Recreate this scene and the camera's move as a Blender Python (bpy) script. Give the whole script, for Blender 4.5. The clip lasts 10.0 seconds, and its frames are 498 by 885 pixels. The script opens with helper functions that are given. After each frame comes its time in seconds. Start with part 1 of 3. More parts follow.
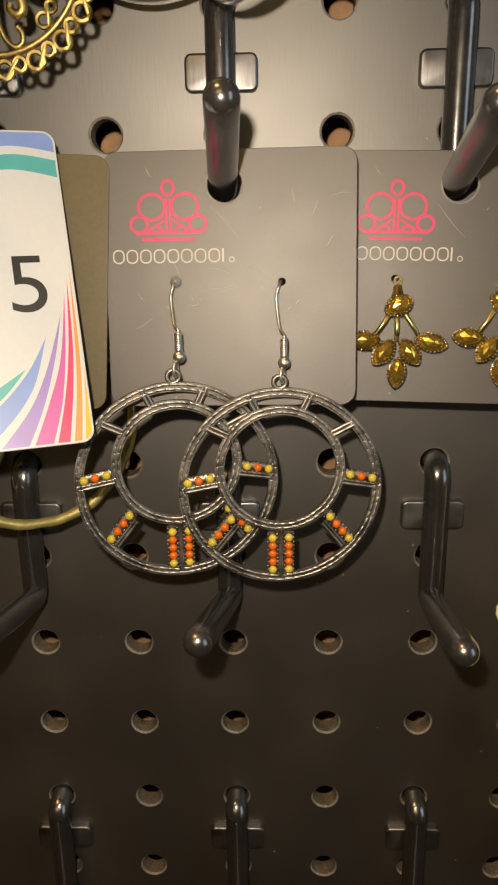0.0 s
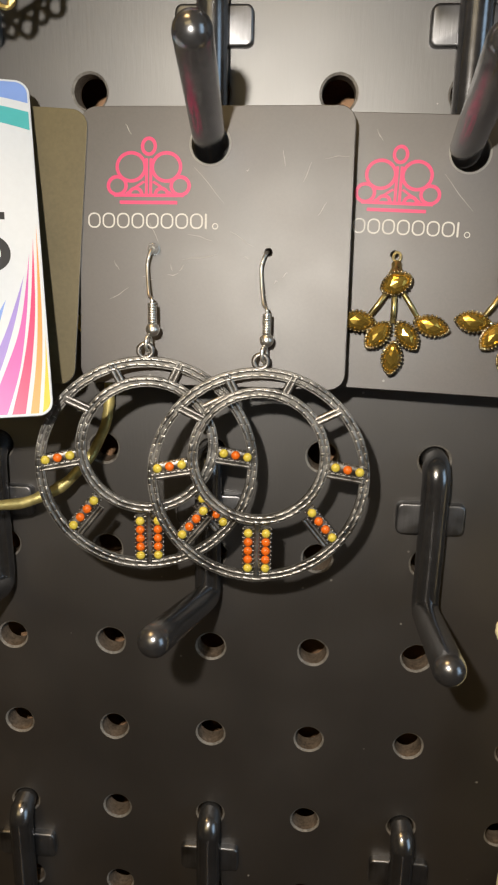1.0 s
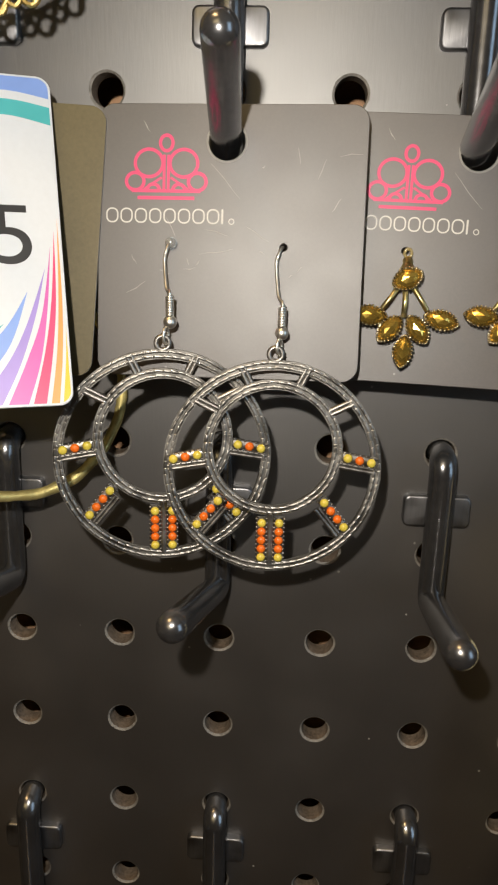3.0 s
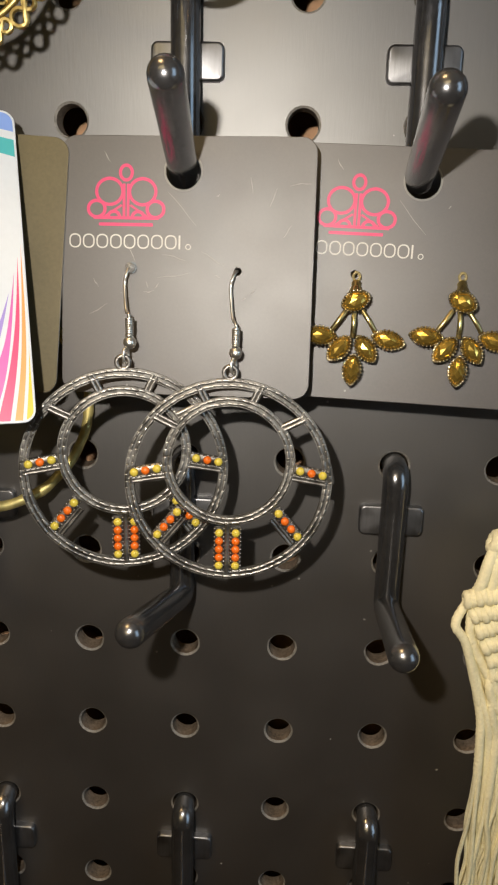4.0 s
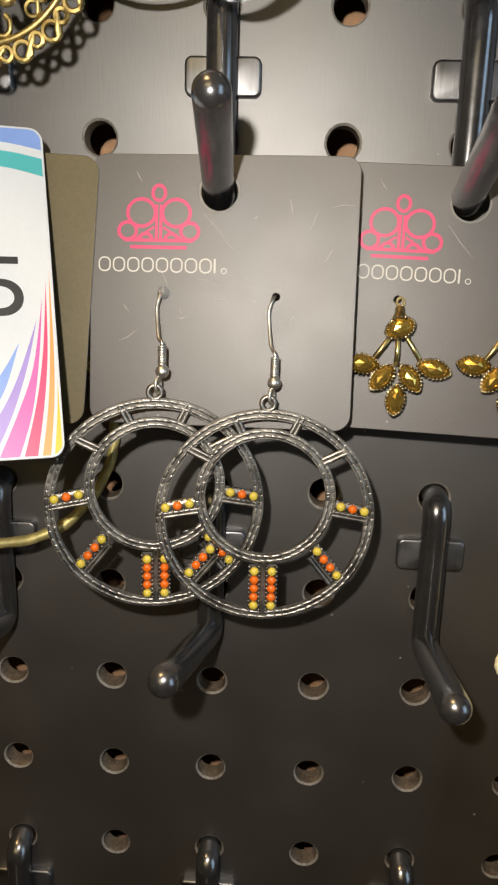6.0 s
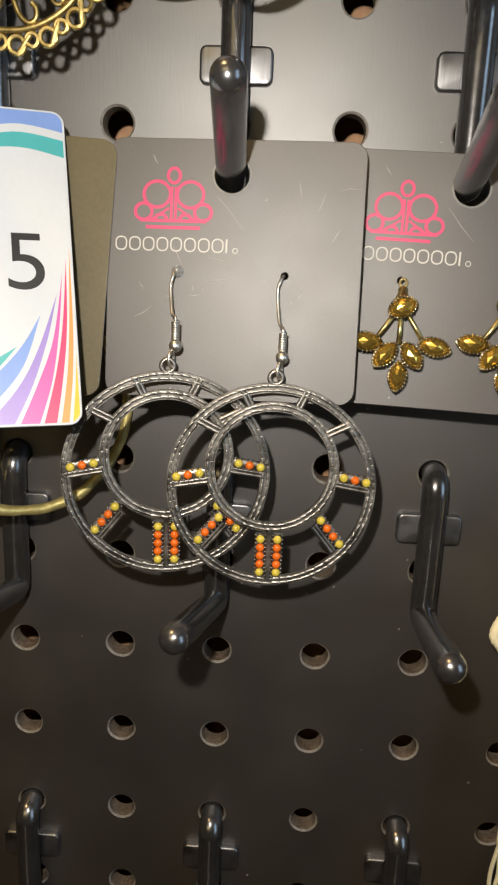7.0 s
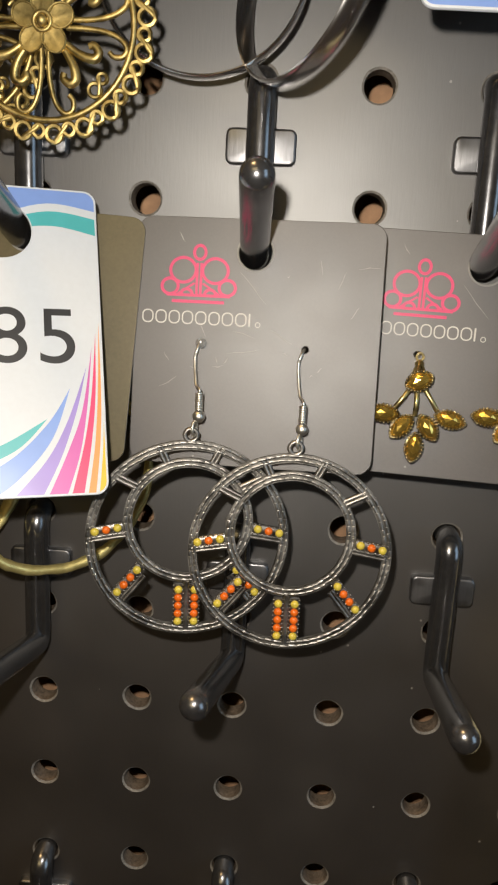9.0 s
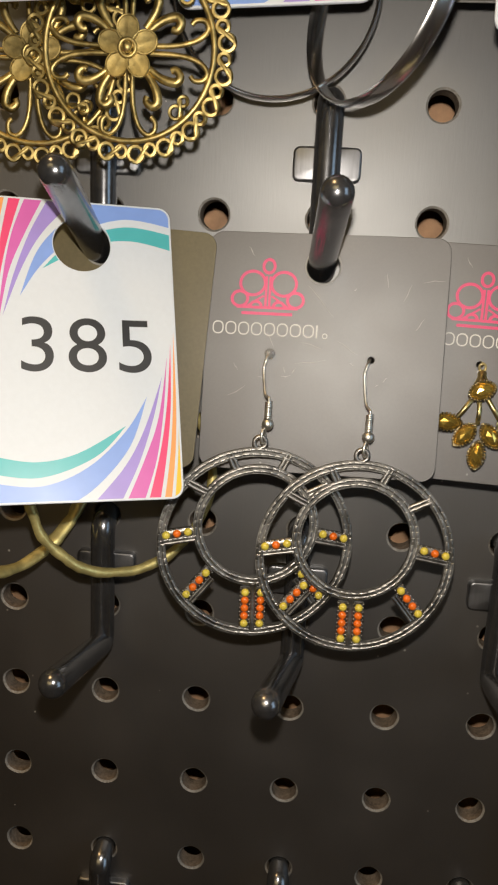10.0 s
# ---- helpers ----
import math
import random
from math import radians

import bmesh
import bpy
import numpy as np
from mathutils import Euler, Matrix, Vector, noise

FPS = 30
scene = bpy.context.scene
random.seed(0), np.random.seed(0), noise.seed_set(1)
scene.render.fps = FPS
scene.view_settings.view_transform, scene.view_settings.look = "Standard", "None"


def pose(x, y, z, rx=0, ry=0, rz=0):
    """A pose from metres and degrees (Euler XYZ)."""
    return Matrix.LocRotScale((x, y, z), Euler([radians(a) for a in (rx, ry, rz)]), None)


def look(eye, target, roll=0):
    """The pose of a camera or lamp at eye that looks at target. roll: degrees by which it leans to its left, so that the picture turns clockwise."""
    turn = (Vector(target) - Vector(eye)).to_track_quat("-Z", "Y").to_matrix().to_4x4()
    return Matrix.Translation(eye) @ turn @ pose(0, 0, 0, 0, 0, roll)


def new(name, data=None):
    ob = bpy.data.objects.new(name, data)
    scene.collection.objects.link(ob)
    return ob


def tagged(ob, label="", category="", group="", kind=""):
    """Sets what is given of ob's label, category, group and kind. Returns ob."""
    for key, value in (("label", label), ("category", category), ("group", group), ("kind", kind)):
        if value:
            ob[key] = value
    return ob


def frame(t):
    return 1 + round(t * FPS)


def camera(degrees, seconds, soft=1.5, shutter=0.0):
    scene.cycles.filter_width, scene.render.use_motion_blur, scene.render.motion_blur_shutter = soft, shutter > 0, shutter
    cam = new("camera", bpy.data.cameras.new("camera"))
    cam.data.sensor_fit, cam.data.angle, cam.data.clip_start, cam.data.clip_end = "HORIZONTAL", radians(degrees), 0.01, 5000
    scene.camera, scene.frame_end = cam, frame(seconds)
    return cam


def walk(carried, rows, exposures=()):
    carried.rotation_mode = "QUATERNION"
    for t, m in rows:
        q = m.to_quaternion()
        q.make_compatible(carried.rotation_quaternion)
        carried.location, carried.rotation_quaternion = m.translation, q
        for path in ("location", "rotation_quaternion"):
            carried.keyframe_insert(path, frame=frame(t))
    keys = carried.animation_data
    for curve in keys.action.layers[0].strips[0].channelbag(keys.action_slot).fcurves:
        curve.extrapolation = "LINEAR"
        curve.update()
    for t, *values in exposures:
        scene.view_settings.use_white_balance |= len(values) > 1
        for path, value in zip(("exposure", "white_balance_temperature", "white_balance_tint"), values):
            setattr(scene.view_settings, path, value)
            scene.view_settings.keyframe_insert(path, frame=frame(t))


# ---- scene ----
cam = camera(36.94, 10.0, soft=2.2)
PATH = [
    (0, (0.01009, -0.17582, 1.38322), (-0.04448, 1.73507, 0.79538), -0.89),
    (0.5, (0.02327, -0.16543, 1.37315), (-0.07822, 1.75589, 0.82706), 1.35),
    (1, (0.02108, -0.16376, 1.37434), (-0.12453, 1.75088, 0.81491), 1.06),
    (1.5, (0.01447, -0.16285, 1.37403), (-0.16659, 1.74666, 0.80747), 1.22),
    (2, (0.01491, -0.16543, 1.37307), (-0.14671, 1.74678, 0.80972), 1.36),
    (2.5, (0.01555, -0.16798, 1.37357), (-0.10101, 1.75095, 0.82210), 1.50),
    (2.7, (0.01544, -0.16777, 1.37205), (-0.09057, 1.75235, 0.82260), 1.46),
    (3.8, (0.01663, -0.17156, 1.37519), (-0.08942, 1.75322, 0.84229), 1.67),
    (4, (0.02371, -0.17411, 1.37671), (-0.06755, 1.75071, 0.84123), 1.50),
    (4.5, (0.02348, -0.17357, 1.38322), (-0.03794, 1.75960, 0.87423), 1.44),
    (5, (0.02509, -0.17505, 1.38268), (-0.04207, 1.75903, 0.87785), 0.95),
    (5.5, (0.02048, -0.17055, 1.38109), (-0.05640, 1.76279, 0.87482), 1.02),
    (6, (0.01570, -0.16539, 1.37911), (-0.07818, 1.76579, 0.86752), 1.60),
    (6.2, (0.01357, -0.16637, 1.38015), (-0.07390, 1.76384, 0.86378), 1.97),
    (7.3, (0.01620, -0.17467, 1.37432), (-0.07594, 1.75661, 0.86280), 2.39),
    (7.5, (0.01730, -0.17396, 1.37539), (-0.06640, 1.75596, 0.85729), 2.40),
    (8, (0.01746, -0.17380, 1.37763), (-0.05904, 1.75635, 0.85927), 2.32),
    (8.5, (0.01740, -0.17481, 1.38170), (-0.06388, 1.76315, 0.89415), 2.54),
    (9, (0.01141, -0.17590, 1.38609), (-0.10345, 1.76742, 0.92749), 2.90),
    (9.5, (0.00543, -0.18480, 1.38855), (-0.13387, 1.76262, 0.95478), 2.76),
    (10, (0.00152, -0.18203, 1.38587), (-0.16913, 1.76341, 0.95443), 2.82),
]
walk(cam, [(t, look(eye, target, roll)) for t, eye, target, roll in PATH],
     exposures=[(0.0, -0.25, 8300, 13), (0.15, -0.2, 7700, 11), (0.4, 0.0, 6650, 10), (8.2, 0.0, 6650, 10), (9.2, -0.22, 6650, 10), (10.0, -0.28, 6650, 10)])

# ---------------------------------------------------------------- light
Z0 = 1.4
world = bpy.data.worlds.new("shop_air")
scene.world = world
world.use_nodes = True
world.node_tree.nodes["Background"].inputs[0].default_value = (1.0, 0.78, 0.52, 1)
world.node_tree.nodes["Background"].inputs[1].default_value = 0.006


def lamp(name, kind, place, aim, power, colour, size=0.01, size_y=None):
    data = bpy.data.lights.new(name, kind)
    data.energy, data.color = power, colour
    if kind == "AREA":
        data.shape, data.size, data.size_y = "RECTANGLE", size, size_y or size
    else:
        data.shadow_soft_size = size
    ob = new(name, data)
    ob.matrix_world = look(place, aim)
    return ob


lamp("torch_light", "POINT", (0.001, -0.177, Z0 + 0.002), (0, 0, Z0), 1.2, (1.0, 0.94, 0.85), 0.0025)
lamp("ceiling_light_warm", "AREA", (-0.45, -0.45, 2.65), (0, 0, Z0), 6.2, (1.0, 0.64, 0.28), 0.3, 0.3)
# added warm fill from behind the viewer, stands for no known fixture
lamp("warm_fill_front", "AREA", (-0.5, -1.9, 2.4), (0, 0, Z0), 5.0, (1.0, 0.76, 0.36), 1.2, 0.6)
lamp("shop_window_light", "AREA", (1.5, -0.9, 1.65), (0, 0, Z0), 4.8, (0.52, 0.76, 1.0), 0.6, 1.1)


# ---------------------------------------------------------------- materials
def material(name, colour, rough=0.5, metal=0.0, vary=0.15, grain=300.0, stain=40.0, bump=0.1, bump_size=None, rough_vary=0.1,
             stretch=(1, 1, 1), spec=0.5, coat=0.0, transmission=0.0, island=0.0, ior=1.5):
    m = bpy.data.materials.new(name)
    m.use_nodes = True
    nt = m.node_tree
    b = nt.nodes["Principled BSDF"]
    link = nt.links.new
    b.inputs["Metallic"].default_value = metal
    b.inputs["Specular IOR Level"].default_value = spec
    b.inputs["IOR"].default_value = ior
    b.inputs["Coat Weight"].default_value = coat
    b.inputs["Coat Roughness"].default_value = 0.1
    b.inputs["Transmission Weight"].default_value = transmission
    co = nt.nodes.new("ShaderNodeTexCoord")
    mp = nt.nodes.new("ShaderNodeMapping")
    mp.inputs["Scale"].default_value = stretch
    link(co.outputs["Object"], mp.inputs["Vector"])
    fine = nt.nodes.new("ShaderNodeTexNoise")
    fine.inputs["Scale"].default_value, fine.inputs["Detail"].default_value = grain, 4
    link(mp.outputs[0], fine.inputs["Vector"])
    wide = nt.nodes.new("ShaderNodeTexNoise")
    wide.inputs["Scale"].default_value, wide.inputs["Detail"].default_value = stain, 3
    link(co.outputs["Object"], wide.inputs["Vector"])
    add = nt.nodes.new("ShaderNodeMath")
    add.operation = "ADD"
    link(fine.outputs["Fac"], add.inputs[0])
    link(wide.outputs["Fac"], add.inputs[1])
    level = add.outputs[0]
    if island:
        geo = nt.nodes.new("ShaderNodeNewGeometry")
        sc = nt.nodes.new("ShaderNodeMath")
        sc.operation = "MULTIPLY_ADD"
        link(geo.outputs["Random Per Island"], sc.inputs[0])
        sc.inputs[1].default_value = island
        link(level, sc.inputs[2])
        level = sc.outputs[0]
    ramp = nt.nodes.new("ShaderNodeMapRange")
    link(level, ramp.inputs["Value"])
    ramp.inputs["From Min"].default_value, ramp.inputs["From Max"].default_value = 0.6, 1.4 + island
    ramp.inputs["To Min"].default_value, ramp.inputs["To Max"].default_value = 1 - vary, 1 + vary
    mix = nt.nodes.new("ShaderNodeVectorMath")
    mix.operation = "SCALE"
    mix.inputs[0].default_value = colour
    link(ramp.outputs[0], mix.inputs["Scale"])
    link(mix.outputs[0], b.inputs["Base Color"])
    rr = nt.nodes.new("ShaderNodeMapRange")
    link(wide.outputs["Fac"], rr.inputs["Value"])
    rr.inputs["From Min"].default_value, rr.inputs["From Max"].default_value = 0.3, 0.7
    rr.inputs["To Min"].default_value, rr.inputs["To Max"].default_value = max(0.02, rough - rough_vary), min(1, rough + rough_vary)
    link(rr.outputs[0], b.inputs["Roughness"])
    if bump:
        bp = nt.nodes.new("ShaderNodeBump")
        bp.inputs["Strength"].default_value = bump
        bp.inputs["Distance"].default_value = 0.0003
        if bump_size:
            tex = nt.nodes.new("ShaderNodeTexNoise")
            tex.inputs["Scale"].default_value, tex.inputs["Detail"].default_value = bump_size, 3
            link(mp.outputs[0], tex.inputs["Vector"])
            link(tex.outputs["Fac"], bp.inputs["Height"])
        else:
            link(fine.outputs["Fac"], bp.inputs["Height"])
        link(bp.outputs[0], b.inputs["Normal"])
    return m


BOARD = material("black_board_paint", (0.0145, 0.0092, 0.0055), 0.51, vary=0.4, grain=1800, stain=30, bump=0.075, rough_vary=0.035, stretch=(1, 1, 0.12), spec=1.0, ior=1.92)
FIBRE = material("raw_hardboard", (0.17, 0.13, 0.097), 0.8, vary=0.6, grain=1400, stain=300, bump=0.6, spec=0.2)
RIM = material("worn_hole_rim", (0.24, 0.22, 0.195), 0.62, vary=0.5, grain=1500, stain=400, bump=0.5)
BACK = material("brown_hardboard", (0.50, 0.29, 0.165), 0.8, vary=0.3, grain=300, stain=30, bump=0.3)
PLASTER = material("wall_paint", (0.42, 0.37, 0.30), 0.8, vary=0.1, grain=60, stain=3, bump=0.2)
CEIL = material("ceiling_paint", (0.6, 0.55, 0.47), 0.85, vary=0.08, grain=60, stain=3, bump=0.2)
FLOOR = material("dark_floor", (0.10, 0.07, 0.05), 0.5, vary=0.3, grain=40, stain=3, bump=0.2)
HOOK = material("gunmetal_coating", (0.20, 0.20, 0.208), 0.22, metal=0.9, vary=0.25, grain=900, stain=120, bump=0.04, bump_size=260, rough_vary=0.05)
PLATE = material("brushed_gunmetal", (0.25, 0.25, 0.26), 0.42, metal=1.0, vary=0.15, grain=1400, stain=200, bump=0.12, rough_vary=0.08, stretch=(1, 1, 0.10))
CARD = material("black_card", (0.035, 0.026, 0.024), 0.52, vary=0.3, grain=2200, stain=85, bump=0.03, rough_vary=0.02, spec=1.0, ior=1.69)
# olive base colour paints in the warm ceiling light reflected by a black card
CARD_WARM_SHEEN = material("black_card_warm_sheen", (0.135, 0.108, 0.053), 0.48, vary=0.15, grain=1500, stain=50, bump=0.05, rough_vary=0.05)
# pale grey that paints the highlight along the edges of the cards
CARD_EDGE_LIT = material("card_edge_highlight", (0.26, 0.25, 0.23), 0.6, vary=0.1)
PINK = material("pink_foil_print", (0.74, 0.06, 0.18), 0.4, vary=0.1, grain=1500, bump=0.0)
SILVER_PRINT = material("pale_print", (0.62, 0.60, 0.56), 0.45, vary=0.12, grain=1500, bump=0.0)
SCUFF = material("scuffed_card", (0.36, 0.34, 0.32), 0.6, vary=0.3, grain=2500, bump=0.2)
PEWTER = material("antique_pewter", (0.335, 0.32, 0.30), 0.44, metal=1.0, vary=0.45, grain=900, stain=250, bump=0.25, rough_vary=0.08)
PEWTER_DARK = material("oxidised_pewter", (0.29, 0.28, 0.26), 0.48, metal=1.0, vary=0.4, grain=1200, stain=250, bump=0.25)
PEWTER_WORN = material("rubbed_pewter", (0.53, 0.505, 0.46), 0.36, metal=1.0, vary=0.3, grain=1200, stain=250, bump=0.1)
STEEL = material("bright_ear_wire", (0.84, 0.81, 0.74), 0.4, metal=1.0, vary=0.1, grain=500, stain=200, bump=0.02)
CHROME = material("polished_silver", (0.86, 0.84, 0.82), 0.25, metal=1.0, vary=0.06, grain=200, stain=80, bump=0.02, rough_vary=0.03)
ORANGE = material("orange_bead", (0.85, 0.16, 0.012), 0.35, vary=0.12, grain=900, stain=300, bump=0.05)
YELLOW = material("yellow_bead", (0.70, 0.55, 0.075), 0.38, vary=0.12, grain=900, stain=300, bump=0.05)
BRASS = material("antique_brass", (0.51, 0.39, 0.155), 0.46, metal=1.0, vary=0.55, grain=700, stain=220, bump=0.2, rough_vary=0.08)
BRASS_HOOP = material("hammered_brass", (0.74, 0.62, 0.25), 0.46, metal=0.7, vary=0.3, grain=500, stain=220, bump=0.5, bump_size=420)
BRASS_DARK = material("dark_brass", (0.42, 0.35, 0.22), 0.26, metal=1.0, vary=0.5, grain=900, stain=300, bump=0.3)
GOLD = material("yellow_gold_plate", (0.66, 0.54, 0.24), 0.3, metal=1.0, vary=0.2, grain=500, stain=200, bump=0.05)
GEM = material("amber_gem", (0.86, 0.58, 0.12), 0.17, metal=0.9, vary=0.3, grain=260, stain=200, bump=0.0, rough_vary=0.06, coat=0.6, island=0.6)
NUB = material("clear_nub", (0.75, 0.62, 0.30), 0.2, vary=0.1, transmission=0.6, bump=0.0)
NUB_CLEAR = material("clear_stopper", (0.75, 0.74, 0.72), 0.18, vary=0.1, transmission=0.75, bump=0.0)
TAG = material("white_card", (0.64, 0.675, 0.72), 0.42, vary=0.03, grain=900, stain=30, bump=0.03)
INK = material("black_ink", (0.028, 0.028, 0.03), 0.45, vary=0.1, bump=0.0)
PRINT = {
    "teal": material("teal_print", (0.08, 0.44, 0.46), 0.42, vary=0.05, bump=0.0),
    "blue": material("blue_print", (0.22, 0.35, 0.74), 0.42, vary=0.05, bump=0.0),
    "purple": material("purple_print", (0.35, 0.26, 0.64), 0.42, vary=0.05, bump=0.0),
    "pink": material("magenta_print", (0.64, 0.13, 0.43), 0.42, vary=0.05, bump=0.0),
    "red": material("red_print", (0.80, 0.07, 0.19), 0.42, vary=0.05, bump=0.0),
    "orange": material("orange_print", (0.84, 0.35, 0.11), 0.42, vary=0.05, bump=0.0),
    "yellow": material("yellow_print", (0.80, 0.52, 0.035), 0.42, vary=0.05, bump=0.0),
}
COTTON = material("cream_cotton_cord", (0.86, 0.79, 0.53), 0.9, vary=0.2, grain=1500, stain=220, bump=0.8, bump_size=1100, spec=0.15, island=0.5)


# ---------------------------------------------------------------- building helpers (millimetres; x right, y away, z up)
MM = 0.001


def add_specks(m, scale, size, colour):
    """Small pale flecks of dust and chipped paint."""
    nt = m.node_tree
    bsdf = nt.nodes["Principled BSDF"]
    co = nt.nodes.new("ShaderNodeTexCoord")
    cells = nt.nodes.new("ShaderNodeTexVoronoi")
    cells.inputs["Scale"].default_value = scale
    nt.links.new(co.outputs["Object"], cells.inputs["Vector"])
    pick = nt.nodes.new("ShaderNodeMath")
    pick.operation = "LESS_THAN"
    nt.links.new(cells.outputs["Distance"], pick.inputs[0])
    pick.inputs[1].default_value = size
    rare = nt.nodes.new("ShaderNodeSeparateColor")
    nt.links.new(cells.outputs["Color"], rare.inputs[0])
    some = nt.nodes.new("ShaderNodeMath")
    some.operation = "GREATER_THAN"
    nt.links.new(rare.outputs[0], some.inputs[0])
    some.inputs[1].default_value = 0.62
    both = nt.nodes.new("ShaderNodeMath")
    both.operation = "MULTIPLY"
    nt.links.new(pick.outputs[0], both.inputs[0])
    nt.links.new(some.outputs[0], both.inputs[1])
    mix = nt.nodes.new("ShaderNodeMix")
    mix.data_type = "RGBA"
    nt.links.new(both.outputs[0], mix.inputs["Factor"])
    nt.links.new(bsdf.inputs["Base Color"].links[0].from_socket, mix.inputs["A"])
    mix.inputs["B"].default_value = (*colour, 1)
    nt.links.new(mix.outputs["Result"], bsdf.inputs["Base Color"])


add_specks(BOARD, 170, 0.05, (0.28, 0.26, 0.23))
add_specks(CARD, 170, 0.04, (0.20, 0.19, 0.18))


def mesh_of(bm, name, mat, smooth=35):
    me = bpy.data.meshes.new(name)
    bm.to_mesh(me)
    bm.free()
    for m in mat if isinstance(mat, (list, tuple)) else [mat]:
        me.materials.append(m)
    if smooth:
        me.shade_smooth()
        me.set_sharp_from_angle(angle=radians(smooth))
    return me


def scaled(bm):
    bmesh.ops.scale(bm, vec=(MM, MM, MM), verts=bm.verts)
    return bm


def part(name, bm, mat, parent, label="", smooth=35):
    """A bmesh in millimetres, linked as one mesh under a thing or a part."""
    ob = new(name, mesh_of(scaled(bm), name, mat, smooth))
    ob.parent = parent
    return tagged(ob, label)


def thing(name, x, y, z, label, category, group="", rx=0, ry=0, rz=0):
    ob = new(name)
    ob.empty_display_size = 0.005
    ob.matrix_basis = pose(x * MM, y * MM, Z0 + z * MM, rx, ry, rz)
    return tagged(ob, label, category, group)


def tube(bm, points, radius, segs=8, closed=False, flat=1.0, up=None, ends=True, lobes=0, twist=0.0):
    """A tube along points. radius: a number or one for each point; flat: how thick it is across the plane of its path."""
    pts = [Vector(p) for p in points]
    n = len(pts)
    rad = radius if isinstance(radius, (list, tuple)) else [radius] * n
    tangent = []
    for i in range(n):
        a, b = (pts[i - 1], pts[(i + 1) % n]) if closed else (pts[max(i - 1, 0)], pts[min(i + 1, n - 1)])
        tangent.append((b - a).normalized())
    side = Vector(up) if up else tangent[0].orthogonal()
    rings, run = [], 0.0
    for i in range(n):
        run += (pts[i] - pts[i - 1]).length if i else 0.0
        t = tangent[i]
        base = Vector(up) if up else side
        side = (base - t * base.dot(t))
        side = side.normalized() if side.length > 1e-6 else t.orthogonal().normalized()
        other = t.cross(side)
        ring = []
        for k in range(segs):
            a = 2 * math.pi * k / segs
            grow = 1 + 0.065 * math.cos(lobes * (a - twist * run)) if lobes else 1.0
            ring.append(bm.verts.new(pts[i] + (side * math.cos(a) * flat + other * math.sin(a)) * rad[i] * grow))
        rings.append(ring)
    for i in range(n if closed else n - 1):
        a, b = rings[i], rings[(i + 1) % n]
        for k in range(segs):
            bm.faces.new((a[k], a[(k + 1) % segs], b[(k + 1) % segs], b[k]))
    if not closed and ends:
        bm.faces.new(rings[0][::-1])
        bm.faces.new(rings[-1])
    return bm


def smooth_path(points, steps=8, closed=False):
    """Catmull-Rom through points."""
    p = [Vector(q) for q in points]
    n, out = len(p), []
    for i in range(n if closed else n - 1):
        a, b, c, d = (p[(i + k) % n] if closed else p[min(max(i + k, 0), n - 1)] for k in (-1, 0, 1, 2))
        for s in range(steps):
            t = s / steps
            out.append(0.5 * (2 * b + (c - a) * t + (2 * a - 5 * b + 4 * c - d) * t * t + (3 * b - a - 3 * c + d) * t ** 3))
    if not closed:
        out.append(p[-1])
    return out


def rounded_path(points, r, steps=6):
    """A polyline with its corners rounded by about r."""
    p = [Vector(q) for q in points]
    out = [p[0]]
    for i in range(1, len(p) - 1):
        a, b = (p[i - 1] - p[i]), (p[i + 1] - p[i])
        a, b = p[i] + a.normalized() * min(r, a.length / 2), p[i] + b.normalized() * min(r, b.length / 2)
        for s in range(steps + 1):
            t = s / steps
            out.append(a * (1 - t) ** 2 + p[i] * 2 * t * (1 - t) + b * t * t)
    return out + [p[-1]]


def ball(bm, x, y, z, r, segs=12, rings=8, flat=(1, 1, 1)):
    m = Matrix.LocRotScale((x, y, z), None, (r * flat[0], r * flat[1], r * flat[2]))
    bmesh.ops.create_uvsphere(bm, u_segments=segs, v_segments=rings, radius=1, matrix=m)
    return bm


def circle(x, z, r, n=32, rz=None, start=0.0):
    return [(x + r * math.cos(start + 2 * math.pi * k / n), z + (rz or r) * math.sin(start + 2 * math.pi * k / n)) for k in range(n)]


def rounded_rect(x0, z0, x1, z1, r, n=7):
    out = []
    for cx, cz, a0 in ((x1 - r, z1 - r, 0), (x0 + r, z1 - r, 90), (x0 + r, z0 + r, 180), (x1 - r, z0 + r, 270)):
        for k in range(n):
            a = radians(a0 + 90 * k / (n - 1))
            out.append((cx + r * math.cos(a), cz + r * math.sin(a)))
    return out


def flat(loops, thick, y=0.0, bevel=0.0):
    """A flat piece in the x-z plane, facing -y, from closed loops (holes inside the first one). Returns a bmesh."""
    cu = bpy.data.curves.new("outline", "CURVE")
    cu.dimensions, cu.fill_mode, cu.extrude = "2D", "BOTH", thick / 2
    cu.bevel_depth, cu.bevel_resolution = bevel, 1
    if bevel:
        cu.offset, cu.extrude = -bevel, max(thick / 2 - bevel, 0.001)
    for loop in loops:
        sp = cu.splines.new("POLY")
        sp.points.add(len(loop) - 1)
        for p, (x, z) in zip(sp.points, loop):
            p.co = (x, z, 0, 1)
        sp.use_cyclic_u = True
    ob = bpy.data.objects.new("outline", cu)
    scene.collection.objects.link(ob)
    me = bpy.data.meshes.new_from_object(ob.evaluated_get(bpy.context.evaluated_depsgraph_get()))
    bm = bmesh.new()
    bm.from_mesh(me)
    bpy.data.objects.remove(ob)
    bpy.data.curves.remove(cu)
    bpy.data.meshes.remove(me)
    bmesh.ops.remove_doubles(bm, verts=bm.verts, dist=0.0005)
    bmesh.ops.transform(bm, matrix=Matrix.Translation((0, y, 0)) @ Matrix.Rotation(radians(90), 4, "X"), verts=bm.verts)
    return bm


